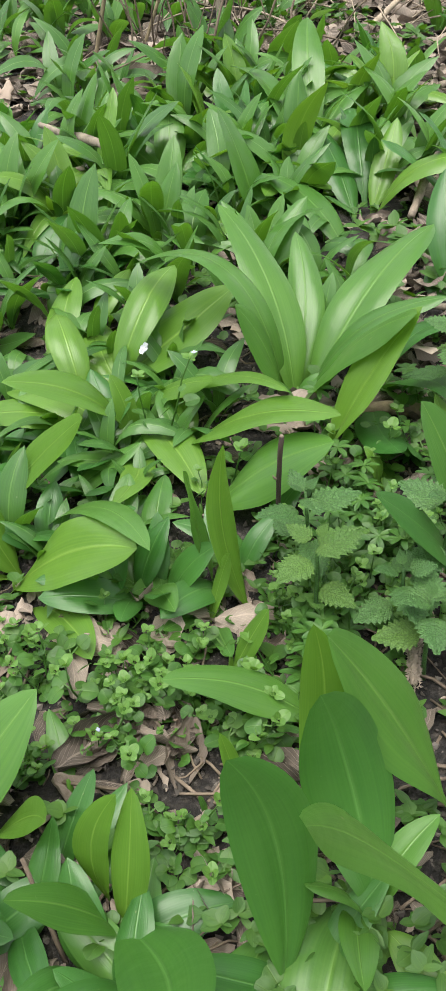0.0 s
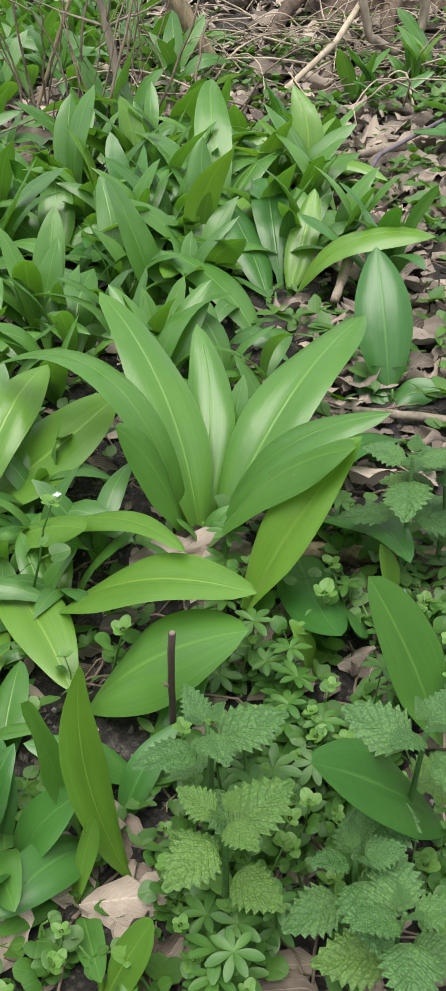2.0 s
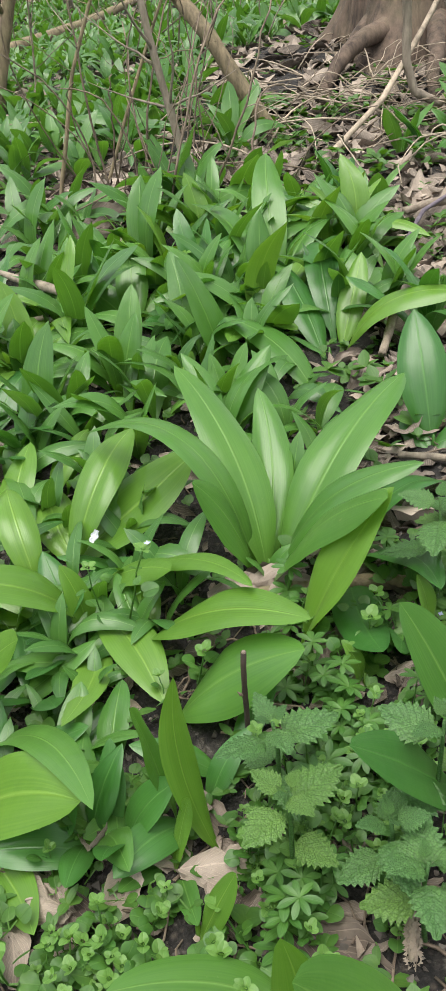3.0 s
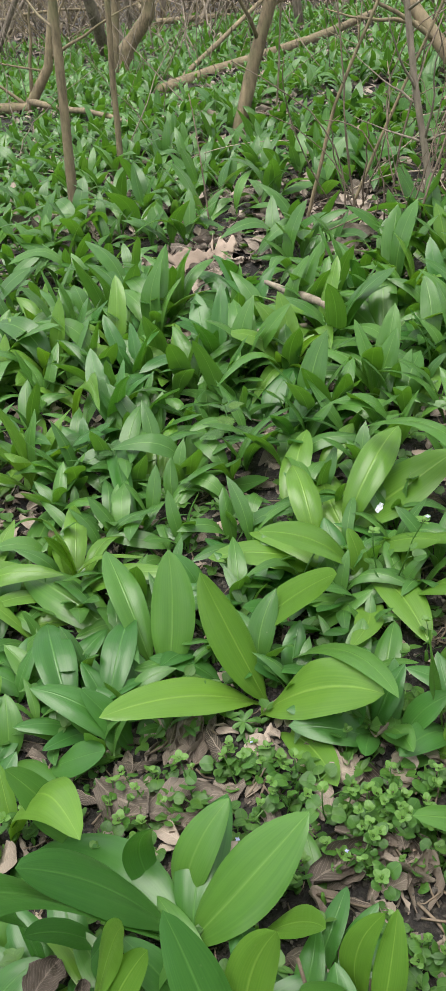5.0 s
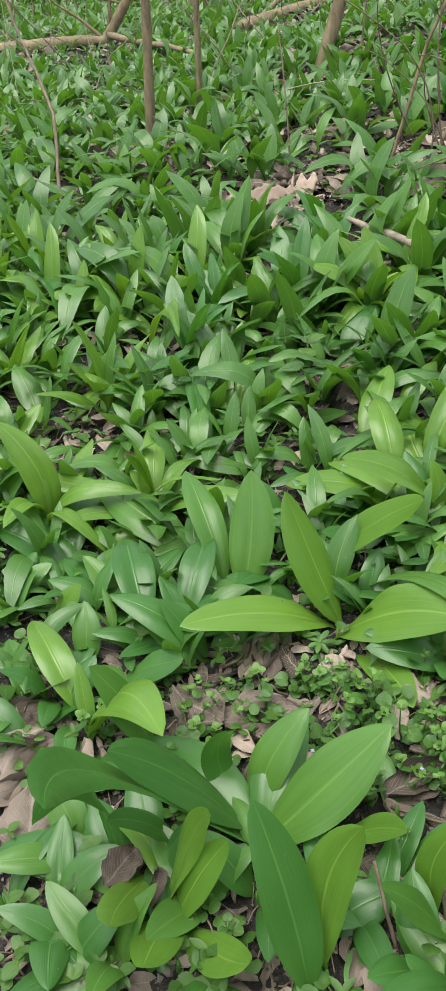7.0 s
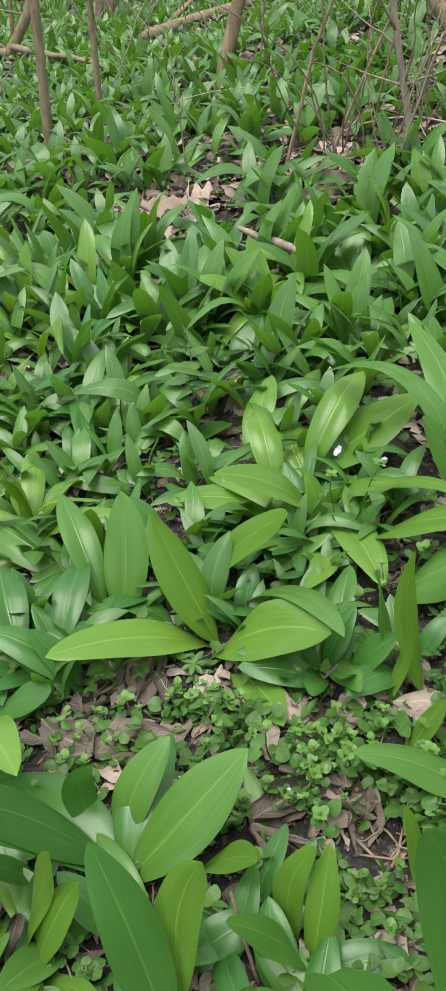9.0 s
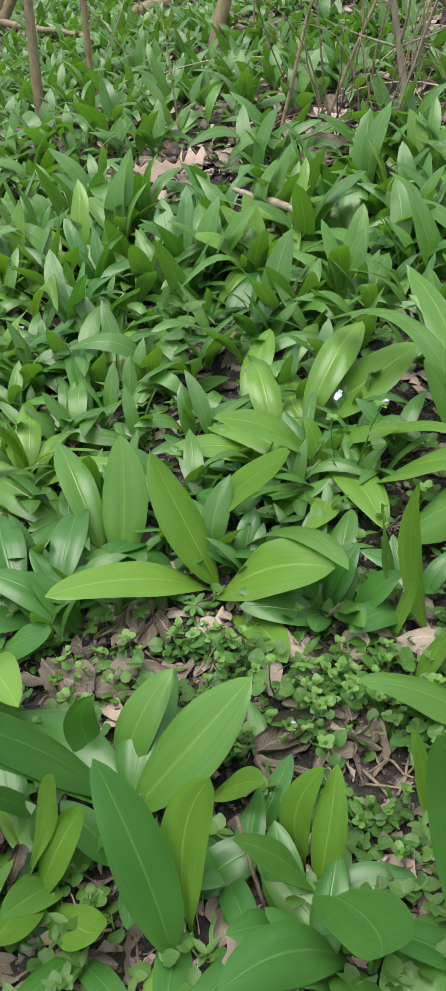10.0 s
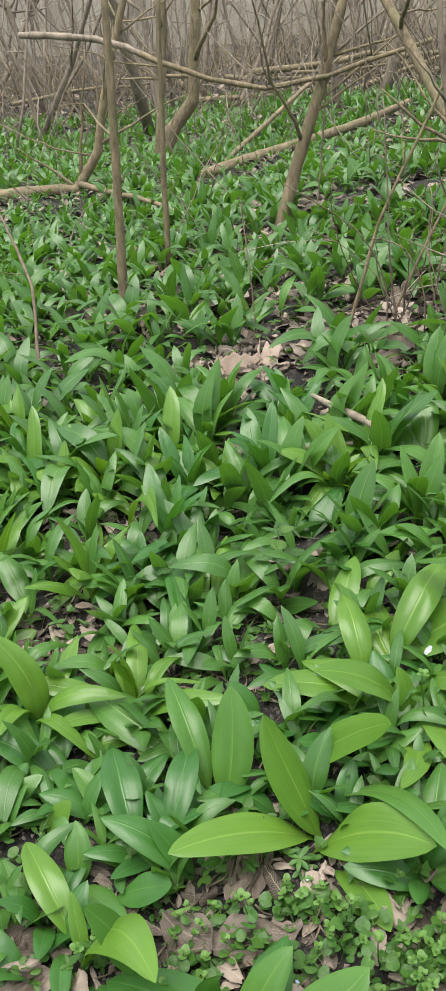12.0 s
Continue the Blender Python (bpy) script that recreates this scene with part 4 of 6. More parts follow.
def garlic_field(placed):
    """The drifts of wild garlic that go on behind, past counting."""
    rng = random.Random(5)
    pile = Pile()
    y = 0.57
    while y < 16:
        step = 0.047 + 0.009 * max(0.0, y - 1.2)
        half = 0.36 * y + 0.5 if y < 5 else 0.42 * y + 0.8
        x = 0.1 - half
        while x < 0.1 + half:
            px, py = x + rng.uniform(-0.6, 0.6) * step, y + rng.uniform(-0.6, 0.6) * step
            x += step
            patchy = noise.noise(Vector((px * 1.1, py * 1.1, 3.3)))
            if bareness(px, py) > 0.1 or (patchy < -0.40 and py > 2.6) or (px - 1.05) ** 2 + (py - 2.5) ** 2 < 0.25 or py > 9 + 2.5 * noise.noise(Vector((px * 0.4, 0, 1))):
                continue
            small = py < 2.3
            if small and (rng.random() < (0.1 if py < 1.0 else 0.27) or not clear_of_heroes(px, py, -0.03 if py > 1.0 else -0.045) or (py < 0.70 and px > 0.20) or (px > 0.26 and py < 0.86) or (px > 0.42 and py < 1.15 and rng.random() < 0.8)):
                continue
            size = (rng.uniform(0.035, 0.072) if py < 0.74 else rng.uniform(0.05, 0.08) if py < 1.0 else rng.uniform(0.06, 0.115) if py < 1.3 else rng.uniform(0.07, 0.14)) if small else rng.uniform(0.06, 0.118)
            beside_log = any(a < px < b and y0 + k * (px - a) - 0.55 < py < y0 + k * (px - a) + 0.05 for a, b, y0, k in ((-1.8, -0.72, 4.40, 0.0), (-0.31, 0.8, 4.48, 1.19)))
            size *= 0.5 if beside_log else 1.0
            for shape in random_leaves(rng, size, rng.choice((3, 4, 4)) if small else rng.choice((4, 4, 5)), (0.15, 0.98), 1.0):
                verts, faces, uvs = leaf_grid(rng, na=9 if py < 2.6 else 6 if py < 4 else 4, nc=4 if py < 1.6 else 2, foot=(px, py, ground_at(px, py) - 0.003), **shape)
                pile.add(verts, faces, uvs)
        y += step
    for _ in range(22000):
        a, d = rng.uniform(0, 6.28), 0.55 + 9.5 * rng.random() ** 0.68
        px, py = 0.1 + d * math.cos(a), 0.3 + d * math.sin(a)
        if noise.noise(Vector((px * 1.1, py * 1.1, 3.3))) < -0.36 or (py > 0.5 and abs(px - 0.1) < 0.36 * py + 0.5) or d > 8.5 + 3 * noise.noise(Vector((px * 0.4, py * 0.4, 1))):
            continue
        if (px - 1.05) ** 2 + (py - 2.5) ** 2 < 0.25:
            continue
        for shape in random_leaves(rng, rng.uniform(0.08, 0.125) if d > 1.5 else rng.uniform(0.05, 0.09), 4, (0.25, 0.95), 1.35):
            pile.add(*leaf_grid(rng, na=3, nc=2, foot=(px, py, ground_at(px, py) - 0.003), **shape))
    ob = pile.done("garlic_drift", LEAF_FIELD)
    tagged(ob, "dense drift of green wild garlic covering the woodland floor", "wild garlic", kind="stuff")


garlic_field(scatter_garlic())


# ---- low herbs between the garlic ----
def oval_leaf(length, width, lobes=0, teeth=0, peak=0.85, cup=0.15, droop=0.1, na=6, nc=4):
    """A short leaf from its foot along +x: rounded, lobed or saw-toothed at the rim."""
    verts, uvs, faces = [], [], []
    for i in range(na + 1):
        s = i / na
        half = math.sin(math.pi * min(0.97, 0.06 + s * 0.92) ** peak) ** (0.65 if not teeth else 0.9) * width / 2
        if lobes:
            half *= 1 + 0.10 * math.sin(s * math.pi * (lobes + 1.5))
        if teeth and 0 < i < na:
            half *= 1.10 if i % 2 else 0.86
        for j in range(nc + 1):
            v = 2 * j / nc - 1
            push = 0.04 * length * (1 if teeth and i % 2 and abs(v) == 1 else 0)
            wrinkle = 0.02 * length * math.sin(i * 2.1 + abs(v) * 5) if teeth else 0
            verts.append(Vector((s * length + push, half * v, cup * half * v * v * 1.6 - droop * length * s * s + wrinkle)))
            uvs.append((s, 0.5 + v / 2))
    for i in range(na):
        for j in range(nc):
            k = i * (nc + 1) + j
            faces.append((k, k + 1, k + nc + 2, k + nc + 1))
    return verts, faces, uvs


def leaf_mesh(name, material, shape):
    verts, faces, uvs = shape
    mesh = bpy.data.meshes.new(name)
    mesh.from_pydata(verts, [], faces)
    layer = mesh.uv_layers.new(name="UVMap")
    for loop in mesh.loops:
        layer.data[loop.index].uv = uvs[loop.vertex_index]
    mesh.materials.append(material)
    mesh.polygons.foreach_set("use_smooth", [True] * len(mesh.polygons))
    return mesh


def stem_part(parent, a, b, r, material, rng, name="stem", steps=4, sway=0.05, tip=0.6):
    pts = wander(rng, a, b, steps, sway)
    verts, faces = tube_grid(pts, [r * (1 - (1 - tip) * i / steps) for i in range(steps + 1)], 6)
    mesh_object(name, verts, faces, [(0.4, 0.3)] * len(verts), material, parent)
    return pts


def lobed_leaf(size, lobes=5, stalk=0.5, cup=0.25, droop=0.1, tip=0.0, n=28):
    """A round leaf with shallow scallops and a notched foot, on a thin stalk along +x."""
    w0 = 0.00045
    verts = [Vector((0, -w0, 0)), Vector((0, w0, 0)), Vector((size * stalk, w0, 0.001)), Vector((size * stalk, -w0, 0.001))]
    uvs, faces = [(0, 0.3)] * 4, [(0, 3, 2, 1)]
    mid = size * (stalk + 0.42)
    start = len(verts)
    verts.append(Vector((mid, 0, 0)))
    uvs.append((0.5, 0.5))
    for ring in (0.5, 0.85, 1.0):
        for k in range(n):
            w = math.pi + 2 * math.pi * (k + 0.5) / n
            away = abs(math.atan2(math.sin(w), math.cos(w)))  # 0 at the tip, pi at the foot
            scallop = 0.93 + 0.09 * abs(math.cos(lobes * away / 2)) if away < 2.4 else 0.93 - 0.35 * ((away - 2.4) / 0.74) ** 2
            r = size * 0.5 * ring * (scallop if ring > 0.6 else 0.95) * (1 + tip * max(0.0, math.cos(w)) ** 3)
            x, y = r * math.cos(w), r * math.sin(w) * 1.06
            fold = cup * abs(y) - 0.35 * cup * y * y / size * 2
            verts.append(Vector((mid + x, y, fold - droop * (x + size * 0.4) ** 2 / size - 0.03 * size * ring ** 4 + 0.02 * size * math.sin(3 * w + cup * 20) * ring)))
            uvs.append((0.5 + 0.5 * ring * math.cos(w), 0.5 + 0.45 * ring * math.sin(w)))
    for k in range(n):
        a, b = start + 1 + k, start + 1 + (k + 1) % n
        faces += [(start, a, b), (a, a + n, b + n, b), (a + n, a + 2 * n, b + 2 * n, b + n)]
    return verts, faces, uvs


def toothed_leaf(length, width, teeth=9):
    """A pointed oval leaf with saw teeth, puckered between its side veins."""
    verts, uvs, faces = [], [], []
    na, nc = teeth * 2, 8
    for i in range(na + 1):
        s = i / na
        half = width / 2 * (math.sin(math.pi * min(1.0, s * 0.95 + 0.05) ** 0.60) ** 0.85)
        tooth = i % 2
        for j in range(nc + 1):
            v = 2 * j / nc - 1
            rim = abs(v) > 0.99
            out = half * v * (1.20 if rim and tooth else 0.90)
            push = length * (0.05 * abs(v) + (0.035 if rim and tooth else 0.0))
            quilt = math.sin((s - abs(v) * half * 1.1 / length) * 44.0) * math.sin(math.pi * min(1.0, abs(v) * 1.05))
            pucker = 0.010 * width * quilt + 0.045 * width * noise.noise(Vector((i * 0.5, v * 2.0, 4.2))) + 0.10 * width * abs(v) ** 0.8
            verts.append(Vector((s * length + push, out, pucker - 0.12 * length * s * s - 0.08 * width * v * v)))
            uvs.append((s, 0.5 + v / 2))
    for i in range(na):
        for j in range(nc):
            k = i * (nc + 1) + j
            faces.append((k, k + 1, k + nc + 2, k + nc + 1))
    return verts, faces, uvs


def petal_material():
    n = Nodes("pale_lilac_petal")
    n.put(n.bsdf, "Base Color", n.mix(n.noise(900.0, 2.0), (0.22, 0.24, 0.46, 1), (0.40, 0.42, 0.58, 1)))
    n.put(n.bsdf, "Roughness", 0.6)
    return n.mat


PETAL = petal_material()
ROUND_LEAVES = [leaf_mesh("leaf", SMALL, lobed_leaf(0.0105, *shape)) for shape in ((5, 0.45, 0.28, 0.15), (3, 0.5, 0.12, 0.25), (5, 0.6, 0.02, 0.2), (3, 0.4, 0.36, 0.05))]
TUFT_LEAVES = [leaf_mesh("leaf", SMALL_TIP, lobed_leaf(0.0095, 3, 0.2, cup, droop, 0.15)) for cup, droop in ((0.3, 0.15), (0.4, -0.1))]
LONG_LEAF = leaf_mesh("leaf", SMALL, oval_leaf(0.0140, 0.0056, cup=0.10, droop=0.3, peak=1.55, na=7))
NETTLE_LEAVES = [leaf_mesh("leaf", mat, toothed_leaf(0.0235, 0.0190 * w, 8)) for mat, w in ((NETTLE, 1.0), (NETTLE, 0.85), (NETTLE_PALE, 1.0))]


def put_leaf(mesh, parent, at, az, tilt, size, spin=0.0):
    ob = new("leaf", mesh)
    ob.parent = parent
    ob.matrix_basis = Matrix.LocRotScale(at, Euler((spin, -tilt, az)), (size, size, size))
    return ob


def speedwell(rng, flowering=False, low=0.012, high=0.045):
    """A short sprig with stalked round lobed leaves and a tuft on top."""
    sprig = new("speedwell_sprig")
    tall = rng.uniform(low, high)
    top = Vector((rng.uniform(-0.02, 0.02), rng.uniform(-0.02, 0.02), tall))
    pts = stem_part(sprig, (0, 0, -0.003), top, 0.0008, SMALL, rng)
    turn = rng.uniform(0, 6.28)
    for k in range(3):
        for side in (0, math.pi):
            a = turn + k * 1.4 + side + rng.uniform(-0.6, 0.6)
            put_leaf(rng.choice(ROUND_LEAVES), sprig, pts[k + 1], a, rng.uniform(-0.3, 0.75), rng.uniform(0.55, 1.2), rng.uniform(-0.75, 0.75))
    for k in range(4):
        put_leaf(TUFT_LEAVES[k % 2], sprig, pts[-1], turn + k * 1.57, rng.uniform(0.15, 0.9), rng.uniform(0.45, 0.75), rng.uniform(-0.3, 0.3))
    if flowering:
        verts, faces = [Vector((0, 0, 0.0012))], []
        for k in range(16):
            w = 2 * math.pi * k / 16
            verts.append(Vector((math.cos(w), math.sin(w), 0.3)) * 0.0017 * (1 + 0.3 * math.cos(4 * w)))
            faces.append((0, 1 + k, 1 + (k + 1) % 16))
        flower = mesh_object("flower", [v + pts[-1] + Vector((0.003, 0, 0.004)) for v in verts], faces, None, PETAL, sprig)
        flower["label"] = "tiny pale lilac flower"
    return tagged(sprig, "small fresh green speedwell sprig with round leaves on soil", "herb", "low herbs between the garlic")


def cleavers(rng, low=0.015, high=0.05):
    """A short stem with whorls of narrow blunt leaves."""
    sprig = new("cleavers_sprig")
    tall = rng.uniform(low, high)
    pts = stem_part(sprig, (0, 0, -0.003), (rng.uniform(-0.01, 0.01), rng.uniform(-0.01, 0.01), tall), 0.0009, SMALL, rng)
    for at, size in ((pts[2], 1.1), (pts[-1], 0.95)):
        turn = rng.uniform(0, 6.28)
        for k in range(7):
            put_leaf(LONG_LEAF, sprig, at, turn + k * 0.898 + rng.uniform(-0.12, 0.12), rng.uniform(0.05, 0.5), size * rng.uniform(0.85, 1.15))
    return tagged(sprig, "small green cleavers sprig with whorled leaves", "herb", "low herbs between the garlic")


def spread(kinds, spots, rng, scales=(0.8, 1.25), lean=0.25, low=0.0):
    """Sets the kinds out over the spots; the first use of a kind is the thing itself."""
    used = set()
    for x, y in spots:
        for _ in range(6):
            if not low or all((x - a) ** 2 + (y - b) ** 2 > 0.017 ** 2 or h > low for a, b, h in OVER):
                break
            x, y = x + rng.uniform(-0.04, 0.04), y + rng.uniform(-0.03, 0.03)
        else:
            continue
        k = rng.randrange(len(kinds))
        m = Matrix.LocRotScale((x, y, ground_at(x, y) - 0.001), Euler((rng.uniform(-lean, lean), rng.uniform(-lean, lean), rng.uniform(0, 6.28))), None)
        if k in used:
            ob = copy_thing(kinds[k], m)
        else:
            ob = kinds[k]
            ob.matrix_basis = m
            used.add(k)
        s = rng.uniform(*scales)
        ob.scale = (s, s, s)
    for k, ob in enumerate(kinds):
        if k not in used:
            for o in (*ob.children_recursive, ob):
                bpy.data.objects.remove(o)


def patch(rng, count, *ovals):
    """Spots within ovals (x, y, half-width, half-depth)."""
    total = sum(w * d for _, _, w, d in ovals)
    for x, y, w, d in ovals:
        for _ in range(max(1, round(count * w * d / total))):
            a, r = rng.uniform(0, 6.28), rng.random() ** 0.5
            yield x + w * r * math.cos(a), y + d * r * math.sin(a)


rng = random.Random(31)
spread([speedwell(rng, k == 0) for k in range(14)],
       list(patch(rng, 270, (0.165, 0.545, 0.045, 0.09), (0.06, 0.545, 0.12, 0.022), (0.11, 0.47, 0.06, 0.04), (0.27, 0.55, 0.05, 0.035), (-0.02, 0.545, 0.10, 0.035),
                  (0.33, 0.60, 0.07, 0.09), (0.30, 0.565, 0.09, 0.05), (0.36, 0.55, 0.07, 0.05), (0.19, 0.44, 0.05, 0.05), (0.20, 0.36, 0.04, 0.03), (0.05, 0.38, 0.05, 0.04), (-0.22, 0.72, 0.05, 0.10), (0.42, 0.72, 0.06, 0.08))), rng, (0.55, 1.0), 0.3, 0.06)
spread([cleavers(rng) for _ in range(4)],
       list(patch(rng, 56, (0.25, 0.515, 0.035, 0.03), (0.31, 0.625, 0.03, 0.02), (0.38, 0.70, 0.06, 0.06), (0.10, 0.58, 0.03, 0.02), (-0.22, 0.70, 0.04, 0.06), (0.33, 0.62, 0.06, 0.05))), rng, (0.6, 0.95), 0.25, 0.09)


thick_rng = random.Random(97)
spread([speedwell(thick_rng, False, 0.015, 0.035) for _ in range(6)],
       list(patch(thick_rng, 46, (0.160, 0.530, 0.045, 0.040), (0.270, 0.512, 0.060, 0.025), (0.190, 0.510, 0.035, 0.045), (0.185, 0.450, 0.030, 0.030), (0.060, 0.565, 0.050, 0.015))), thick_rng, (0.7, 1.0), 0.3, 0.05)


tall_rng = random.Random(83)
spread([speedwell(tall_rng, False, 0.045, 0.07) for _ in range(5)], list(patch(tall_rng, 20, (0.285, 0.508, 0.05, 0.025), (0.315, 0.535, 0.05, 0.04), (0.30, 0.60, 0.06, 0.03))), tall_rng, (0.6, 0.8), 0.2)
spread([cleavers(tall_rng, 0.05, 0.07) for _ in range(3)], list(patch(tall_rng, 9, (0.245, 0.510, 0.025, 0.018), (0.31, 0.60, 0.05, 0.03), (0.305, 0.515, 0.04, 0.02))), tall_rng, (0.6, 0.8), 0.2)


def lone_sprig(x, y, tall, seed, size=1.0):
    r = random.Random(seed)
    sprig = speedwell(r, tall > 0.08, tall, tall)
    sprig.location, sprig.scale = (x, y, ground_at(x, y)), (size, size, size)


for k, (x, y, tall, size) in enumerate(((0.198, 0.757, 0.085, 1.1), (0.186, 0.752, 0.074, 1.0), (0.235, 0.690, 0.05, 1.1), (0.345, 0.672, 0.035, 1.2), (0.372, 0.676, 0.03, 1.2), (0.330, 0.712, 0.02, 1.1))):
    lone_sprig(x, y, tall, 410 + k, size)


def nettle(x, y, tall, seed, label="young stinging nettle with wrinkled toothed leaves", size=1.0, pale=0.3):
    """A young nettle: its upper pairs of leaves crowd into a rosette, a tuft of small ones in the middle."""
    r = random.Random(seed)
    plant = new("nettle")
    plant.location = (x, y, ground_at(x, y) - 0.003)
    top = Vector((r.uniform(-0.006, 0.006), r.uniform(-0.006, 0.006), tall))
    stem_part(plant, (0, 0, 0), top, 0.0016, NETTLE, r)
    turn = r.uniform(0, 3.14)
    for k, (level, grown, tilt) in enumerate(((0.60, 1.0, -0.1), (0.86, 1.1, 0.12), (0.97, 0.7, 0.35), (1.02, 0.35, 0.8))):
        for side in (0, math.pi):
            a = turn + k * 1.57 + side + r.uniform(-0.3, 0.3)
            mesh = NETTLE_LEAVES[2] if r.random() < pale else r.choice(NETTLE_LEAVES[:2])
            put_leaf(mesh, plant, top * level + Vector((math.cos(a), math.sin(a), 0.1)) * 0.005 * grown, a, tilt + r.uniform(-0.15, 0.15), grown * size * r.uniform(0.9, 1.12), r.uniform(-0.25, 0.25))
    return tagged(plant, label, "nettle", "young nettles")


for k, (x, y, tall, size, pale) in enumerate(((0.268, 0.570, 0.088, 1.1, 0.05), (0.262, 0.528, 0.085, 0.98, 0.8), (0.337, 0.538, 0.098, 1.12, 0.2), (0.308, 0.512, 0.068, 0.95, 0.1), (0.317, 0.484, 0.066, 1.0, 0.1),
                                              (0.410, 0.706, 0.098, 1.35, 0.1), (0.440, 0.715, 0.080, 1.2, 0.1), (0.05, 1.045, 0.085, 1.1, 0.3), (-0.09, 1.02, 0.06, 1.0, 0.3))):
    nettle(x, y, tall, 60 + k, size=size, pale=pale)


def low_field():
    """A thin carpet of seedlings and small herbs, past counting."""
    r = random.Random(44)
    pile = Pile()
    for _ in range(7000):
        y = 0.3 + 5.0 * r.random() ** 1.9
        x = 0.1 + r.uniform(-1, 1) * (0.34 * y + 0.35)
        thick = noise.noise(Vector((x * 5.0, y * 5.0, 8.0)))
        if thick < -0.05 and r.random() < 0.75:
            continue
        base = Vector((x, y, ground_at(x, y) + r.uniform(0.002, 0.018)))
        for _ in range(4):
            a, s = r.uniform(0, 6.28), r.uniform(0.45, 0.95) * (1 + 0.25 * y)
            turn = Euler((r.uniform(-0.4, 0.4), -r.uniform(-0.1, 0.7), a)).to_matrix()
            verts, faces, uvs = oval_leaf(0.011 * s, r.choice((0.010, 0.005)) * s, na=3, nc=2)
            pile.add([base + turn @ v for v in verts], faces, uvs)
    for _ in range(1000):
        x, y = 0.74 + r.gauss(0, 0.17), r.uniform(0.8, 2.3)
        if noise.noise(Vector((x * 6.0, y * 6.0, 2.0))) < -0.05:
            continue
        base = Vector((x, y, ground_at(x, y) + r.uniform(0.006, 0.035)))
        for _ in range(5):
            turn = Euler((r.uniform(-0.5, 0.5), -r.uniform(-0.2, 0.8), r.uniform(0, 6.28))).to_matrix()
            size = r.uniform(0.012, 0.022)
            verts, faces, uvs = oval_leaf(size, size * r.choice((0.45, 0.7)), na=3, nc=2)
            pile.add([base + turn @ v for v in verts], faces, uvs)
    for x, y in patch(r, 160, (0.165, 0.545, 0.05, 0.10), (0.06, 0.545, 0.12, 0.03), (0.10, 0.46, 0.09, 0.06), (-0.02, 0.54, 0.10, 0.045), (0.20, 0.38, 0.06, 0.06), (0.04, 0.37, 0.12, 0.05),
                      (-0.20, 0.62, 0.07, 0.14), (0.40, 0.70, 0.08, 0.08), (0.25, 0.47, 0.06, 0.05)):
        if noise.noise(Vector((x * 14.0, y * 14.0, 5.0))) < -0.18:
            continue
        base = Vector((x, y, ground_at(x, y) + r.uniform(0.002, 0.016)))
        for _ in range(5):
            turn = Euler((r.uniform(-0.5, 0.5), -r.uniform(-0.2, 0.6), r.uniform(0, 6.28))).to_matrix()
            verts, faces, uvs = lobed_leaf(r.uniform(0.005, 0.0105), r.choice((3, 5)), r.uniform(0.4, 0.9), r.uniform(0.0, 0.35), r.uniform(0.0, 0.25), n=14)
            pile.add([base + turn @ v for v in verts], faces, uvs)
    tagged(pile.done("low_herb_carpet", SMALL_FIELD), "thin carpet of small green seedlings on the soil", "herbs", kind="stuff")


low_field()


# ---- dead leaves and litter ----
def dead_leaf_shape(rng, length, na=12, nc=8):
    """A dry crumpled leaf, its rim ragged and bent up or under."""
    width, curl, twist = length * rng.uniform(0.45, 0.85), rng.choice((-1, 1, 1)) * rng.uniform(0.5, 2.1), rng.uniform(-1.1, 1.1)
    bend, seed = rng.uniform(-0.35, 0.5), Vector((rng.uniform(0, 90), rng.uniform(0, 90), rng.uniform(0, 90)))
    verts, uvs, faces = [], [], []
    for i in range(na + 1):
        s = i / na
        full = width / 2 * math.sin(math.pi * min(0.985, 0.04 + s * 0.93)) ** 0.6
        for j in range(nc + 1):
            v = 2 * j / nc - 1
            ragged = 1 + 0.45 * abs(v) ** 2 * noise.noise(seed + Vector((s * 6, 3 * (1 if v > 0 else -1), 0)))
            half = full * ragged
            w, r = v * curl, half / max(abs(curl), 0.25)
            y = math.sin(w) * r if abs(curl) > 0.25 else half * v
            z = (1 - math.cos(w)) * r if abs(curl) > 0.25 else 0.0
            crumple = noise.noise(seed + Vector((s * 4, v * 2.5, 1))) * 0.13 + noise.noise(seed + Vector((s * 11, v * 6, 5))) * 0.06
            z = z * (1 if curl > 0 else -1) + bend * length * (s - 0.5) ** 2 * 2 + crumple * length
            c, d = math.cos(twist * s), math.sin(twist * s)
            verts.append(Vector((s * length - length / 2, y * c - z * d, y * d + z * c)))
            uvs.append((s, 0.5 + v / 2))
    low = sorted(v.z for v in verts)[len(verts) // 12]
    verts = [v - Vector((0, 0, low)) for v in verts]
    for i in range(na):
        for j in range(nc):
            k = i * (nc + 1) + j
            faces.append((k, k + 1, k + nc + 2, k + nc + 1))
    return verts, faces, uvs


def dead_leaf_kind(rng, length, name="dead_leaf", material=None):
    verts, faces, uvs = dead_leaf_shape(rng, length)
    ob = mesh_object(name, verts, faces, uvs, material or LITTER)
    return tagged(ob, "dry curled brown dead leaf lying on the soil", "dead leaf", "dead leaves on the ground")


rng = random.Random(77)
spots = list(patch(rng, 245, *[(x, y, w * 1.1, d * 1.1) for x, y, w, d in BARE]))
spots += [(0.1 + rng.uniform(-1, 1) * (0.3 * y + 0.3), y) for y in (0.3 + 1.9 * rng.random() for _ in range(50))]
spread([dead_leaf_kind(rng, rng.uniform(0.020, 0.050)) for _ in range(22)], spots, rng, (0.6, 1.2), 0.4)


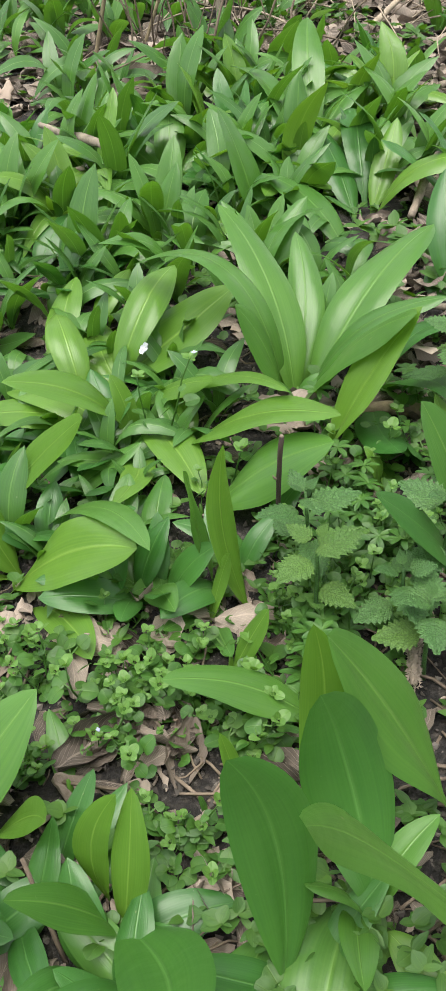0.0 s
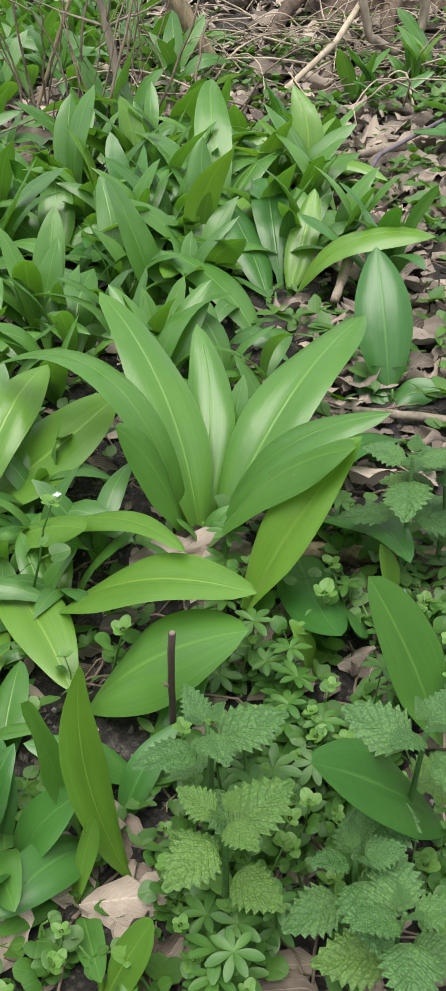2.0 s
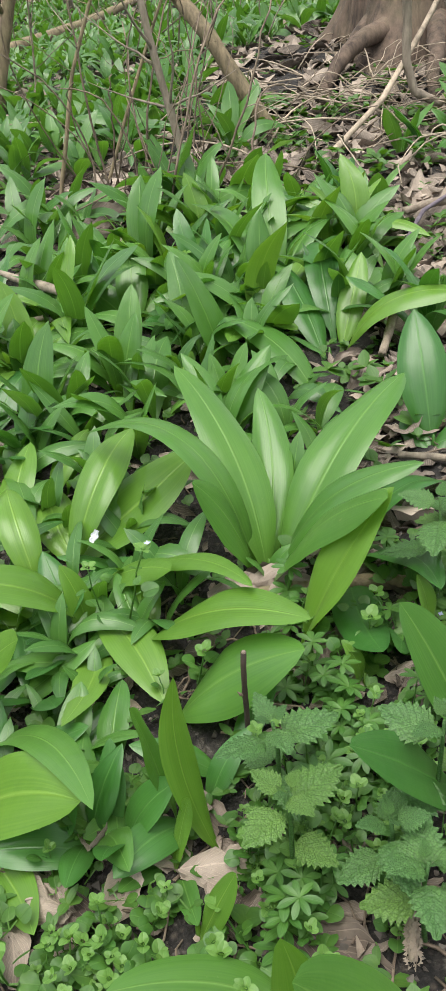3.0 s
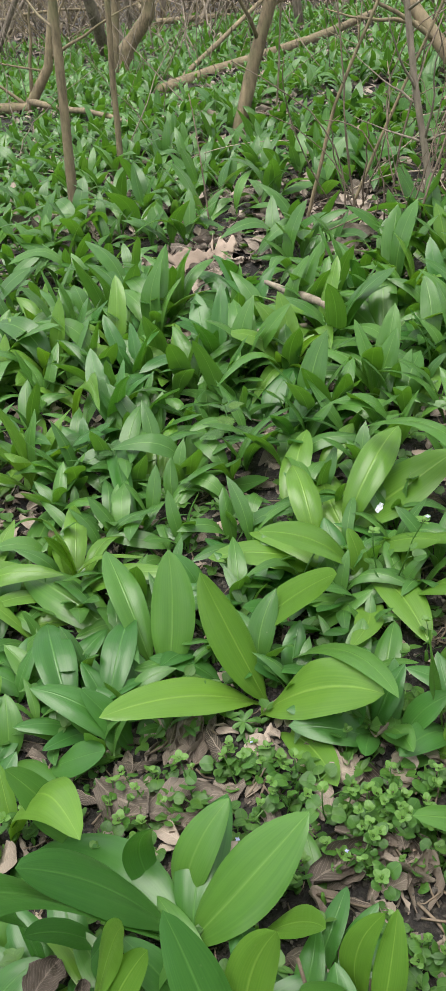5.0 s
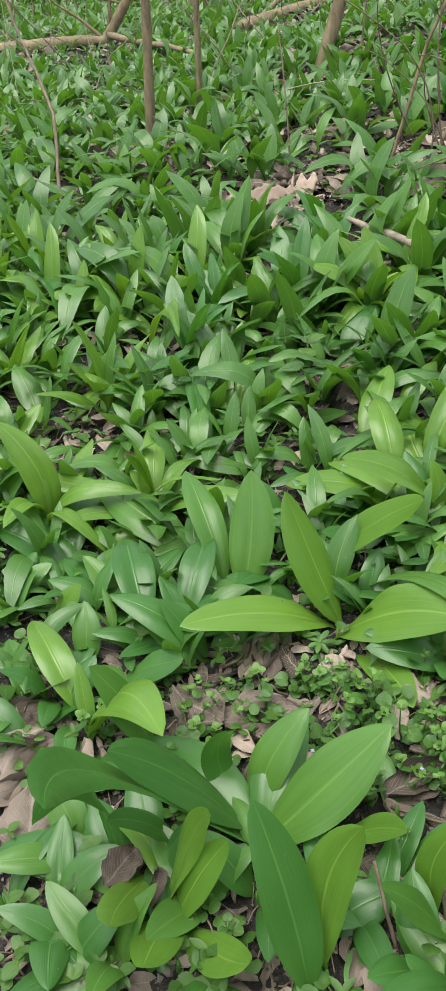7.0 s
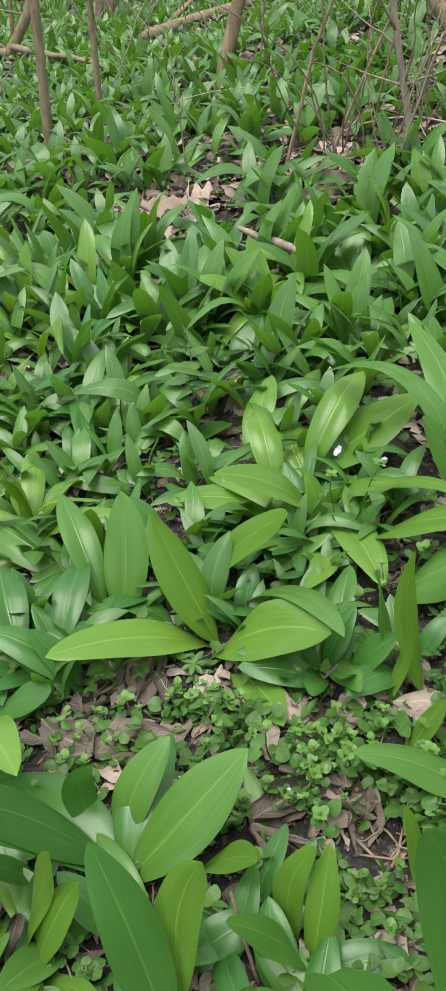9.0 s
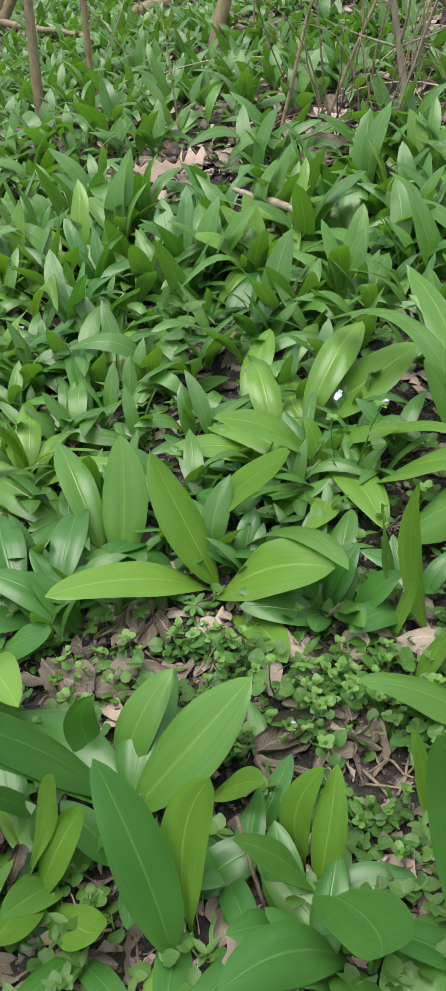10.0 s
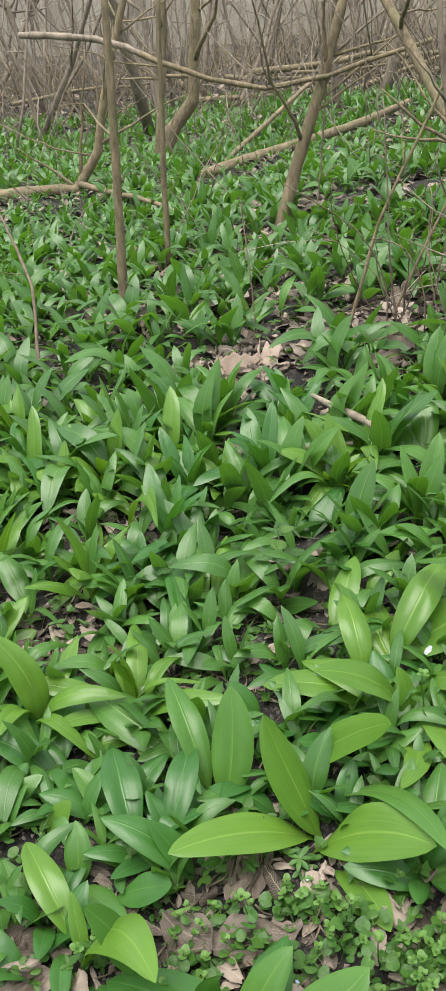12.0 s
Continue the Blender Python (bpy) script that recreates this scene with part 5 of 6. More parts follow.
def placed_leaf(x, y, length, turn, seed, tilt=0.1, lift=0.0, label="large dry brown dead leaf with curled edges", material=None):
    ob = dead_leaf_kind(random.Random(seed), length, material=material)
    ob.matrix_basis = pose(x, y, ground_at(x, y) + lift, math.degrees(tilt), 0, turn)
    tagged(ob, label)


for k, (x, y, size, turn, lift) in enumerate(((0.312, 0.782, 0.075, 5, 0.004), (0.245, 0.525, 0.05, -10, 0.002), (0.02, 0.605, 0.06, 70, 0.004), (-0.155, 0.495, 0.105, 75, 0.004),
                                              (-0.165, 0.555, 0.085, 20, 0.002), (0.145, 0.53, 0.042, -25, 0.003), (0.135, 0.485, 0.036, 40, 0.002), (0.09, 0.36, 0.045, 60, 0.01),
                                              (0.73, 1.42, 0.10, 20, 0.006), (0.76, 1.36, 0.09, 70, 0.006), (0.60, 1.05, 0.07, 30, 0.006), (0.62, 0.98, 0.07, 110, 0.006),
                                              (0.554, 1.0, 0.075, 15, 0.004), (0.55, 0.94, 0.06, 70, 0.004),
                                              (-0.02, 0.39, 0.045, 80, 0.01), (-0.045, 0.405, 0.045, 20, 0.01), (-0.09, 0.385, 0.06, 40, 0.005), (0.03, 0.545, 0.045, 15, 0.002), (0.10, 0.342, 0.06, 70, 0.012), (0.005, 0.615, 0.06, 80, 0.004), (0.022, 0.604, 0.055, 95, 0.006), (-0.013, 0.54, 0.06, 10, 0.003), (0.137, 0.482, 0.05, 30, 0.002), (-0.057, 0.412, 0.042, 60, 0.035), (-0.033, 0.398, 0.036, 85, 0.03), (0.59, 0.83, 0.05, 30, 0.006), (0.66, 0.95, 0.06, 10, 0.006), (0.50, 0.80, 0.045, 70, 0.004))):
    placed_leaf(x, y, size * 0.72, turn, 300 + k, 0.15, lift * 0.6)


for k, (x, y, size, turn) in enumerate(((0.013, 0.604, 0.062, 75), (0.02, 0.544, 0.055, 20), (-0.023, 0.548, 0.05, -30), (-0.165, 0.478, 0.085, 80), (-0.158, 0.505, 0.07, 30), (-0.13, 0.452, 0.06, 100), (0.125, 0.482, 0.05, 35), (0.145, 0.50, 0.045, -20),
                                        (0.478, 1.115, 0.050, 30), (0.570, 1.035, 0.050, 60), (0.552, 0.985, 0.055, -20), (0.585, 0.955, 0.050, 100), (0.53, 0.955, 0.045, 15), (0.560, 1.140, 0.05, 80), (0.61, 1.20, 0.055, 10),
                                        (0.70, 1.38, 0.075, 70), (0.378, 0.690, 0.045, 15), (0.50, 1.00, 0.05, 140), (0.46, 0.98, 0.045, 70), (0.45, 0.86, 0.05, 20), (0.52, 1.06, 0.05, 100))):
    placed_leaf(x, y, size, turn, 700 + k, 0.12, 0.004, "large bleached greyish dead leaf on the soil", LITTER_PALE)


def rolled_leaf(x, y, length, turn, seed):
    """A large dead leaf, dried into a roll."""
    ob = dead_leaf_kind(random.Random(seed), length)
    ob.matrix_basis = pose(x, y, ground_at(x, y) + 0.003, 0, 0, turn) @ Matrix.Diagonal((1.0, 0.7, 0.75, 1.0))
    tagged(ob, "large pale dead leaf dried into a roll beside nettles")


rolled_leaf(0.270, 0.497, 0.070, -42, 912)


def propped_leaf(x, y, length, turn, seed, lean=50, lift=0.0):
    """A dead leaf that stands half up against the green stems, its lower rim on the ground."""
    ob = dead_leaf_kind(random.Random(seed), length, material=LITTER_PALE)
    m = pose(0, 0, 0, lean, 0, turn)
    foot = min((m @ v.co).z for v in ob.data.vertices)
    ob.matrix_basis = pose(x, y, ground_at(x, y) - foot - 0.004 + lift, lean, 0, turn)
    tagged(ob, "pale dry dead leaf propped up among garlic")


for k, (x, y, size, turn, lean) in enumerate(((-0.27, 2.24, 0.06, 20, 60), (-0.455, 2.25, 0.085, -15, 50), (-0.43, 2.28, 0.07, 40, 55), (0.225, 2.57, 0.08, 5, 65),
                                              (0.12, 1.87, 0.055, 0, 50), (0.24, 1.68, 0.08, 20, 35), (0.27, 1.72, 0.07, -30, 30), (0.155, 1.65, 0.04, 10, 45), (0.482, 1.063, 0.065, 30, 35), (0.751, 1.405, 0.10, 15, 40), (0.704, 1.285, 0.09, -10, 30))):
    propped_leaf(x, y, size, turn, 500 + k, lean, 0.022 if x < 0.4 else 0.0)

r = random.Random(58)
for k, (x, y, size, turn, lean) in enumerate(((0.300, 0.768, 0.080, 4, 24), (0.336, 0.694, 0.045, 20, 45), (0.725, 1.455, 0.11, 10, 45), (0.735, 1.345, 0.08, 60, 40), (0.570, 1.000, 0.05, -25, 40), (0.60, 1.09, 0.055, 40, 35))):
    propped_leaf(x, y, size, turn, 860 + k, lean, 0.004)


for x, y, tone in ((0.91, 1.86, LEAF), (0.94, 1.90, LEAF_LIGHT), (0.80, 1.83, LEAF), (0.83, 1.78, LEAF_DEEP), (0.98, 1.75, LEAF), (0.66, 1.56, LEAF), (0.62, 1.62, LEAF_DEEP)):
    garlic(x, y, [(r.uniform(0, 360), r.uniform(0.02, 0.08), r.uniform(0.05, 0.11), r.uniform(0.05, 0.2), r.uniform(0.022, 0.034), r.uniform(-30, 30)) for _ in range(4)], tone, "wild garlic plant rising from deep dead leaves", seed=int(x * 900))


def litter_field():
    r = random.Random(15)
    pile = Pile()
    for _ in range(12000):
        y = 0.25 + 11.0 * r.random() ** 1.7
        x = 0.1 + r.uniform(-1, 1) * (0.36 * y + 0.4)
        size = r.uniform(0.005, 0.024) if y < 0.9 else r.uniform(0.012, 0.042) if y < 2.2 else r.uniform(0.03, 0.075)
        verts, faces, uvs = dead_leaf_shape(r, size, 4, 2)
        turn = Euler((r.uniform(-0.3, 0.3), r.uniform(-0.3, 0.3), r.uniform(0, 6.28))).to_matrix()
        base = Vector((x, y, ground_at(x, y) + 0.001))
        pile.add([base + turn @ v for v in verts], faces, uvs)
    tagged(pile.done("leaf_litter", LITTER_FIELD), "broken brown dead leaves strewn over the soil", "leaf litter", kind="stuff")
    gaps = Pile()
    for gx, gy, gw, gd in BARE:
        for _ in range(int((5500 if gx > 0.5 else 3500 if gy > 1.0 else 4200) * gw * gd) + 4):
            a, d = r.uniform(0, 6.28), r.random() ** 0.5 * 1.2
            x, y = gx + gw * d * math.cos(a), gy + gd * d * math.sin(a)
            size = r.uniform(0.012, 0.042) if gy < 1.0 else r.uniform(0.02, 0.07)
            verts, faces, uvs = dead_leaf_shape(r, size, 6, 4)
            turn = Euler((r.uniform(-0.4, 0.4), r.uniform(-0.4, 0.4), r.uniform(0, 6.28))).to_matrix()
            base = Vector((x, y, ground_at(x, y) + r.uniform(-0.003, 0.005)))
            gaps.add([base + turn @ v for v in verts], faces, uvs)
    tagged(gaps.done("leaf_litter", LITTER_FIELD), "layer of crumpled greyish-brown dead leaves in the gaps", "leaf litter", kind="stuff")
    wide = Pile()
    for _ in range(14000):
        a, d = r.uniform(0, 6.28), 0.6 + 21 * r.random() ** 0.9
        x, y = d * math.cos(a), d * math.sin(a)
        if 0.3 < y < 9 and abs(x - 0.1) < 0.36 * y + 0.4:
            continue
        verts, faces, uvs = dead_leaf_shape(r, r.uniform(0.04, 0.08) * (1 + 0.05 * d), 3, 2)
        turn = Euler((r.uniform(-0.3, 0.3), r.uniform(-0.3, 0.3), r.uniform(0, 6.28))).to_matrix()
        base = Vector((x, y, ground_at(x, y) + 0.002))
        wide.add([base + turn @ v for v in verts], faces, uvs)
    tagged(wide.done("leaf_litter", LITTER_FIELD), "brown dead leaves strewn under the thicket", "leaf litter", kind="stuff")
    crumbs = Pile()
    for _ in range(9000):
        y = 0.26 + 0.75 * r.random() ** 1.2
        x = 0.1 + r.uniform(-1, 1) * (0.33 * y + 0.2)
        size = r.uniform(0.0008, 0.0038) * (1.3 if r.random() < 0.04 else 1)
        q = Vector((x, y, ground_at(x, y) + size * 0.2))
        turn = Euler((r.uniform(0, 6), r.uniform(0, 6), r.uniform(0, 6))).to_matrix()
        spike = [Vector(v) * size * r.uniform(0.6, 1.25) for v in ((1, 0, 0), (-1, 0, 0), (0, 1, 0), (0, -1, 0), (0, 0, 0.7), (0, 0, -0.7))]
        crumbs.add([q + turn @ v for v in spike], [(0, 2, 4), (2, 1, 4), (1, 3, 4), (3, 0, 4), (2, 0, 5), (1, 2, 5), (3, 1, 5), (0, 3, 5)])
    loose = crumbs.done("soil_crumbs", CRUMB)
    loose.data.polygons.foreach_set("use_smooth", [False] * len(loose.data.polygons))
    tagged(loose, "grey-brown crumbs of soil and rotted leaf", "soil crumbs", kind="stuff")
    bits = Pile()
    for _ in range(4200):
        y = 0.25 + 3.0 * r.random() ** 1.6
        x = 0.1 + r.uniform(-1, 1) * (0.34 * y + 0.35)
        a, size = r.uniform(0, 6.28), r.uniform(0.008, 0.05)
        z = ground_at(x, y) + 0.002
        verts, faces = tube_grid(wander(r, (x, y, z), (x + size * math.cos(a), y + size * math.sin(a), z + r.uniform(-0.002, 0.006)), 3, 0.2), [r.uniform(0.0004, 0.0012)] * 4, 4)
        bits.add(verts, faces)
    tagged(bits.done("twig_litter", TWIG), "fine broken twigs and stalks strewn over the soil", "litter", kind="stuff")


litter_field()


# ---- sticks, twigs and small finds ----
def stick(points, r0, r1, material, label, name="stick", seed=0, sway=0.03, steps=10, category="stick", sides=8, group=""):
    """A crooked round stick through the points."""
    r = random.Random(seed)
    path = []
    for a, b in zip(points, points[1:]):
        path += wander(r, a, b, steps, sway)[:-1]
    path.append(Vector(points[-1]))
    n = len(path) - 1
    radii = [(r0 + (r1 - r0) * i / n) * r.uniform(0.9, 1.12) for i in range(n + 1)]
    verts, faces = tube_grid(path, radii, sides)
    ob = mesh_object(name, verts, faces, None, material)
    return tagged(ob, label, category, group)


def lying(x0, y0, x1, y1, r0, r1, material, label, seed, lift=0.004, name="stick", up=0.0):
    return stick([(x0, y0, ground_at(x0, y0) + r0 + lift), (x1, y1, ground_at(x1, y1) + r1 + lift + up)], r0, r1, material, label, name, seed, 0.06)


lying(0.10, 1.495, 0.195, 1.325, 0.0045, 0.0068, BARK_GREY, "short grey lichen-spotted stick resting on garlic leaves", 1, 0.056)
lying(0.068, 1.325, 0.156, 1.312, 0.003, 0.0028, WOOD, "thin pale tan stick resting on leaves", 2, 0.052)
lying(-0.018, 1.36, 0.029, 1.307, 0.004, 0.004, BARK_GREY, "short grey-brown stick on the litter", 3, 0.004)
lying(0.455, 0.90, 0.56, 0.835, 0.0032, 0.004, BARK_GREY, "brown knobbly stick on the dead leaves", 4, 0.006)
lying(0.505, 1.085, 0.562, 1.17, 0.0042, 0.0055, WOOD, "pale broken piece of stripped wood", 5, 0.012, up=0.03)
lying(-0.155, 0.94, -0.09, 0.90, 0.0075, 0.006, BARK, "grey weathered piece of branch on the ground", 6, 0.0)
lying(-0.24, 0.99, -0.19, 0.86, 0.003, 0.0035, BARK_GREY, "thin grey stick on bare litter", 7, 0.008)
lying(0.30, 0.772, 0.41, 0.735, 0.0048, 0.006, BARK, "grey rotten branch half buried under leaves", 8, 0.0)
lying(0.41, 0.735, 0.50, 0.715, 0.005, 0.004, BARK, "grey rotten branch half buried under leaves", 9, 0.0)


for k, (x0, y0, x1, y1) in enumerate(((0.166, 0.416, 0.180, 0.424), (0.170, 0.424, 0.186, 0.420), (0.176, 0.412, 0.182, 0.428))):
    lying(x0, y0, x1, y1, 0.0017, 0.0012, WOOD, "small pale splinter of broken wood on the soil", 40 + k, 0.002, "wood_splinter")


def cut_twig(x, y, top):
    """The short upright twig, snapped off, with its pale wood at the end and a bud scar on one side."""
    r = random.Random(10)
    thing = new("upright_twig")
    thing.location = (x, y, ground_at(x, y))
    pts = wander(r, (0, 0, -0.004), Vector(top) - thing.location, 8, 0.03)
    verts, faces = tube_grid(pts, [0.0017 * r.uniform(0.93, 1.08) for _ in pts], 10)
    mesh_object("stem", verts, faces, None, TWIG_DARK, thing)
    up = (pts[-1] - pts[-2]).normalized()
    verts, faces = tube_grid([pts[-1] - up * 0.0004, pts[-1] + up * 0.0007], [0.0015, 0.0012], 10)
    mesh_object("snapped_end", verts, faces, None, WOOD, thing)["label"] = "pale wood at the break"
    verts, faces = tube_grid([pts[5], pts[5] + Vector((-0.0028, -0.001, 0.0018)), pts[5] + Vector((-0.0042, -0.001, 0.0042))], [0.0012, 0.0010, 0.0003], 6)
    mesh_object("bud_scar", verts, faces, None, TWIG, thing)
    tagged(thing, "short upright dark brown twig broken off at the top", "twig")


cut_twig(0.262, 0.632, (0.26, 0.612, 0.124))
stick([(0.108, 0.368, ground_at(0.108, 0.368)), (0.094, 0.398, 0.055)], 0.0014, 0.0011, TWIG, "thin dry upright twig beside garlic leaves", "upright_twig", 11, 0.03, 6, "twig")
stick([(0.60, 1.32, 0.075), (0.68, 1.42, 0.115), (0.80, 1.50, 0.135)], 0.003, 0.0025, bark_material("dark_purplish_twig", (0.05, 0.04, 0.055), (0.13, 0.11, 0.13)), "dark purplish twig above the litter", "twig", 12, 0.02, 6, "twig")
lying(0.66, 1.44, 0.73, 1.46, 0.0055, 0.007, WOOD, "short pale barkless stick on dead leaves", 13, 0.03)


def bark_chip(x, y, wide, tall, thick, lean, turn, seed):
    """A broken slab of pale bark with ragged rims and split layers, standing on its edge."""
    r = random.Random(seed)
    nu, nv = 16, 10
    verts, faces = [], []
    for face in (0, 1):
        for i in range(nu + 1):
            for j in range(nv + 1):
                u, v = 2 * i / nu - 1, j / nv
                ragged = 1 + 0.5 * noise.noise(Vector((seed + 2 * (1 if u > 0 else -1), v * 3.5, 0))) * abs(u) ** 2
                high = v * tall * (1 + 0.8 * noise.noise(Vector((u * 2.2, seed, 2))) * v)
                relief = 0.0035 * noise.noise(Vector((u * 5, v * 14, seed + face * 9))) + 0.0018 * noise.noise(Vector((u * 14, v * 30, seed + face * 5)))
                bow = 0.05 * wide * (1 - u * u) + 0.12 * wide * noise.noise(Vector((u * 1.7, v * 1.5, seed)))
                verts.append(Vector((u * wide / 2 * ragged, -bow + relief + (thick * (0.4 + 0.6 * (1 - v)) if face else 0), high)))
    n = (nu + 1) * (nv + 1)
    for i in range(nu):
        for j in range(nv):
            k = i * (nv + 1) + j
            faces += [(k, k + nv + 1, k + nv + 2, k + 1), (n + k, n + k + 1, n + k + nv + 2, n + k + nv + 1)]
    rim = [j for j in range(nv + 1)] + [i * (nv + 1) + nv for i in range(1, nu + 1)] + [nu * (nv + 1) + j for j in range(nv - 1, -1, -1)] + [i * (nv + 1) for i in range(nu - 1, 0, -1)]
    for a, b in zip(rim, rim[1:] + rim[:1]):
        faces.append((a, b, n + b, n + a))
    ob = mesh_object("bark_chip", verts, faces, [(0.5, 0.3)] * len(verts), CHIP)
    ob.matrix_basis = pose(x, y, ground_at(x, y) - 0.004, lean, 0, turn)
    tagged(ob, "pale tan broken slab of bark standing among garlic", "bark")


CHIP = litter_material("bleached_bark", (0.13, 0.095, 0.07), (0.40, 0.32, 0.26))
bark_chip(-0.030, 1.765, 0.082, 0.052, 0.009, -40, 14, 3)
bark_chip(0.018, 1.80, 0.045, 0.05, 0.007, -35, -20, 5)
bark_chip(-0.062, 1.735, 0.03, 0.03, 0.006, -50, 30, 8)


def catkin(x0, y0, x1, y1):
    """A fallen fluffy catkin: a soft rod set with small scales."""
    r = random.Random(8)
    thing = new("catkin")
    a, b = Vector((x0, y0, ground_at(x0, y0) + 0.022)), Vector((x1, y1, ground_at(x1, y1) + 0.012))
    thing.location = a
    pts = wander(r, (0, 0, 0), b - a, 8, 0.15)
    verts, faces = tube_grid(pts, [0.0030 * math.sin(0.5 + 2.2 * i / 8) + 0.0008 for i in range(9)], 8)
    mesh_object("core", verts, faces, None, WOOD, thing)
    pile = Pile()
    for _ in range(1100):
        i = r.randrange(8)
        p = pts[i].lerp(pts[i + 1], r.random())
        d = Vector([r.gauss(0, 1) for _ in range(3)]).normalized()
        q = p + d * 0.0032
        s = d.orthogonal().normalized() * 0.0008
        pile.add([q - s, q + s, q + d * 0.0019], [(0, 1, 2)])
    pile.done("fluff", BARK_GREY, thing)
    tagged(thing, "fallen fluffy greyish-beige catkin on the litter", "catkin")


catkin(0.326, 0.528, 0.306, 0.472)


def scrap():
    """The small crumpled white flake caught on a pale leaf."""
    n = Nodes("white_flake")
    n.put(n.bsdf, "Base Color", n.mix(n.noise(300.0, 3.0), (0.26, 0.29, 0.30, 1), (0.52, 0.55, 0.56, 1)))
    n.put(n.bsdf, "Roughness", 0.3)
    r = random.Random(3)
    nu, nv = 9, 7
    verts = []
    for i in range(nu):
        for j in range(nv):
            u, v = i / (nu - 1) - 0.5, j / (nv - 1) - 0.5
            fold = 0.0032 * noise.noise(Vector((u * 5, v * 4, 2.0))) + 0.0016 * noise.noise(Vector((u * 11, v * 9, 7.0)))
            narrow = 1 - 0.8 * abs(u) + 0.3 * noise.noise(Vector((u * 6, 0, v * 3)))
            verts.append(Vector((v * 0.0085 * narrow, u * 0.0145, fold * 1.4 + r.uniform(-0.0003, 0.0003))))
    faces = [(i * nv + j, i * nv + j + 1, (i + 1) * nv + j + 1, (i + 1) * nv + j) for i in range(nu - 1) for j in range(nv - 1)]
    ob = mesh_object("white_scrap", verts, faces, None, n.mat)
    ob.matrix_basis = pose(0.187, 0.776, 0.106, 42, 15, -35) @ Matrix.Scale(0.65, 4)
    tagged(ob, "small crumpled shiny white scrap caught on a leaf", "scrap")


scrap()


# ---- shrubs, saplings and branches ----
def tree(name, points, r0, r1, material, label, seed, twigs=0, reach=0.5, sway=0.015, category="sapling"):
    """A slender trunk through the points, with bare side twigs as parts."""
    r = random.Random(seed)
    thing = new(name)
    thing.location = points[0]
    local = [Vector(p) - Vector(points[0]) for p in points]
    path = []
    for a, b in zip(local, local[1:]):
        path += wander(r, a, b, 8, sway)[:-1]
    path.append(local[-1])
    n = len(path) - 1
    radii = [(r0 + (r1 - r0) * i / n) * r.uniform(0.94, 1.07) for i in range(n + 1)]
    verts, faces = tube_grid(path, radii, 10)
    mesh_object("trunk", verts, faces, None, material, thing)
    for _ in range(twigs):
        i = r.randrange(n // 3, n + 1)
        a = path[i]
        size = reach * r.uniform(0.4, 1.0)
        d = Vector((r.gauss(0, 1), r.gauss(0, 0.6), r.uniform(0.0, 1.2))).normalized() * size
        t = wander(r, a, a + d, 7, 0.1)
        w = radii[i] * r.uniform(0.25, 0.5)
        verts, faces = tube_grid(t, [w * (1 - 0.8 * k / 7) for k in range(8)], 6)
        mesh_object("branch", verts, faces, None, material, thing)
    return tagged(thing, label, category)


tree("sapling", [(-0.367, 2.40, -0.06), (-0.345, 2.40, 0.37), (-0.332, 2.40, 0.71), (-0.33, 2.42, 2.6)], 0.0128, 0.006, BARK, "slender straight olive-brown sapling trunk among garlic", 1, 9, 0.5)
tree("sapling", [(-0.292, 2.78, -0.06), (-0.271, 2.78, 0.40), (-0.255, 2.78, 0.71), (-0.24, 2.8, 2.3)], 0.0092, 0.005, BARK, "thin brown sapling stem among garlic", 2, 8, 0.45)
tree("leaning_tree", [(0.012, 3.05, -0.06), (0.106, 3.067, 0.244), (0.187, 3.083, 0.472), (0.27, 3.1, 0.75), (0.75, 3.3, 2.6)], 0.024, 0.010, BARK, "leaning smooth olive-brown young tree", 3, 10, 0.6, 0.01)
tree("fallen_tree", [(-1.5, 4.4, -0.01), (-1.07, 4.35, 0.02), (-0.88, 4.35, 0.02), (-0.768, 4.35, 0.176), (-0.711, 4.35, 0.408), (-0.587, 4.35, 0.765), (-0.3, 4.4, 2.4)], 0.029, 0.012, BARK,
     "bent young tree lying level and then rising", 4, 9, 0.6, 0.01)
lying(-0.884, 4.37, -0.32, 3.44, 0.016, 0.007, BARK, "long thin fallen branch over the garlic", 21, 0.03)
tree("crooked_tree", [(-0.612, 5.55, -0.08), (-0.572, 5.55, 0.128), (-0.433, 5.55, 0.285), (-0.38, 5.55, 0.779), (-0.3, 5.6, 3.0)], 0.05, 0.02, BARK, "crooked dark brown tree with a bent foot", 5, 9, 0.7, 0.01)
tree("sapling", [(-0.64, 5.4, -0.05), (-0.566, 5.4, 0.49), (-0.539, 5.4, 0.785), (-0.5, 5.4, 2.6)], 0.024, 0.010, BARK, "brown sapling beside a crooked tree", 6, 8, 0.6)
stick([(-0.31, 4.48, 0.03), (0.136, 5.0, 0.09), (0.565, 5.5, 0.15), (0.8, 5.8, 0.2)], 0.030, 0.018, BARK, "fallen leaning dead trunk over the garlic", "fallen_log", 22, 0.015, 8, "log")
stick([(-0.30, 4.70, 0.0), (0.182, 5.4, 0.324), (0.4, 5.7, 0.46)], 0.013, 0.007, BARK, "thin dead branch propped up at a slant", "dead_branch", 23, 0.02, 8, "branch")


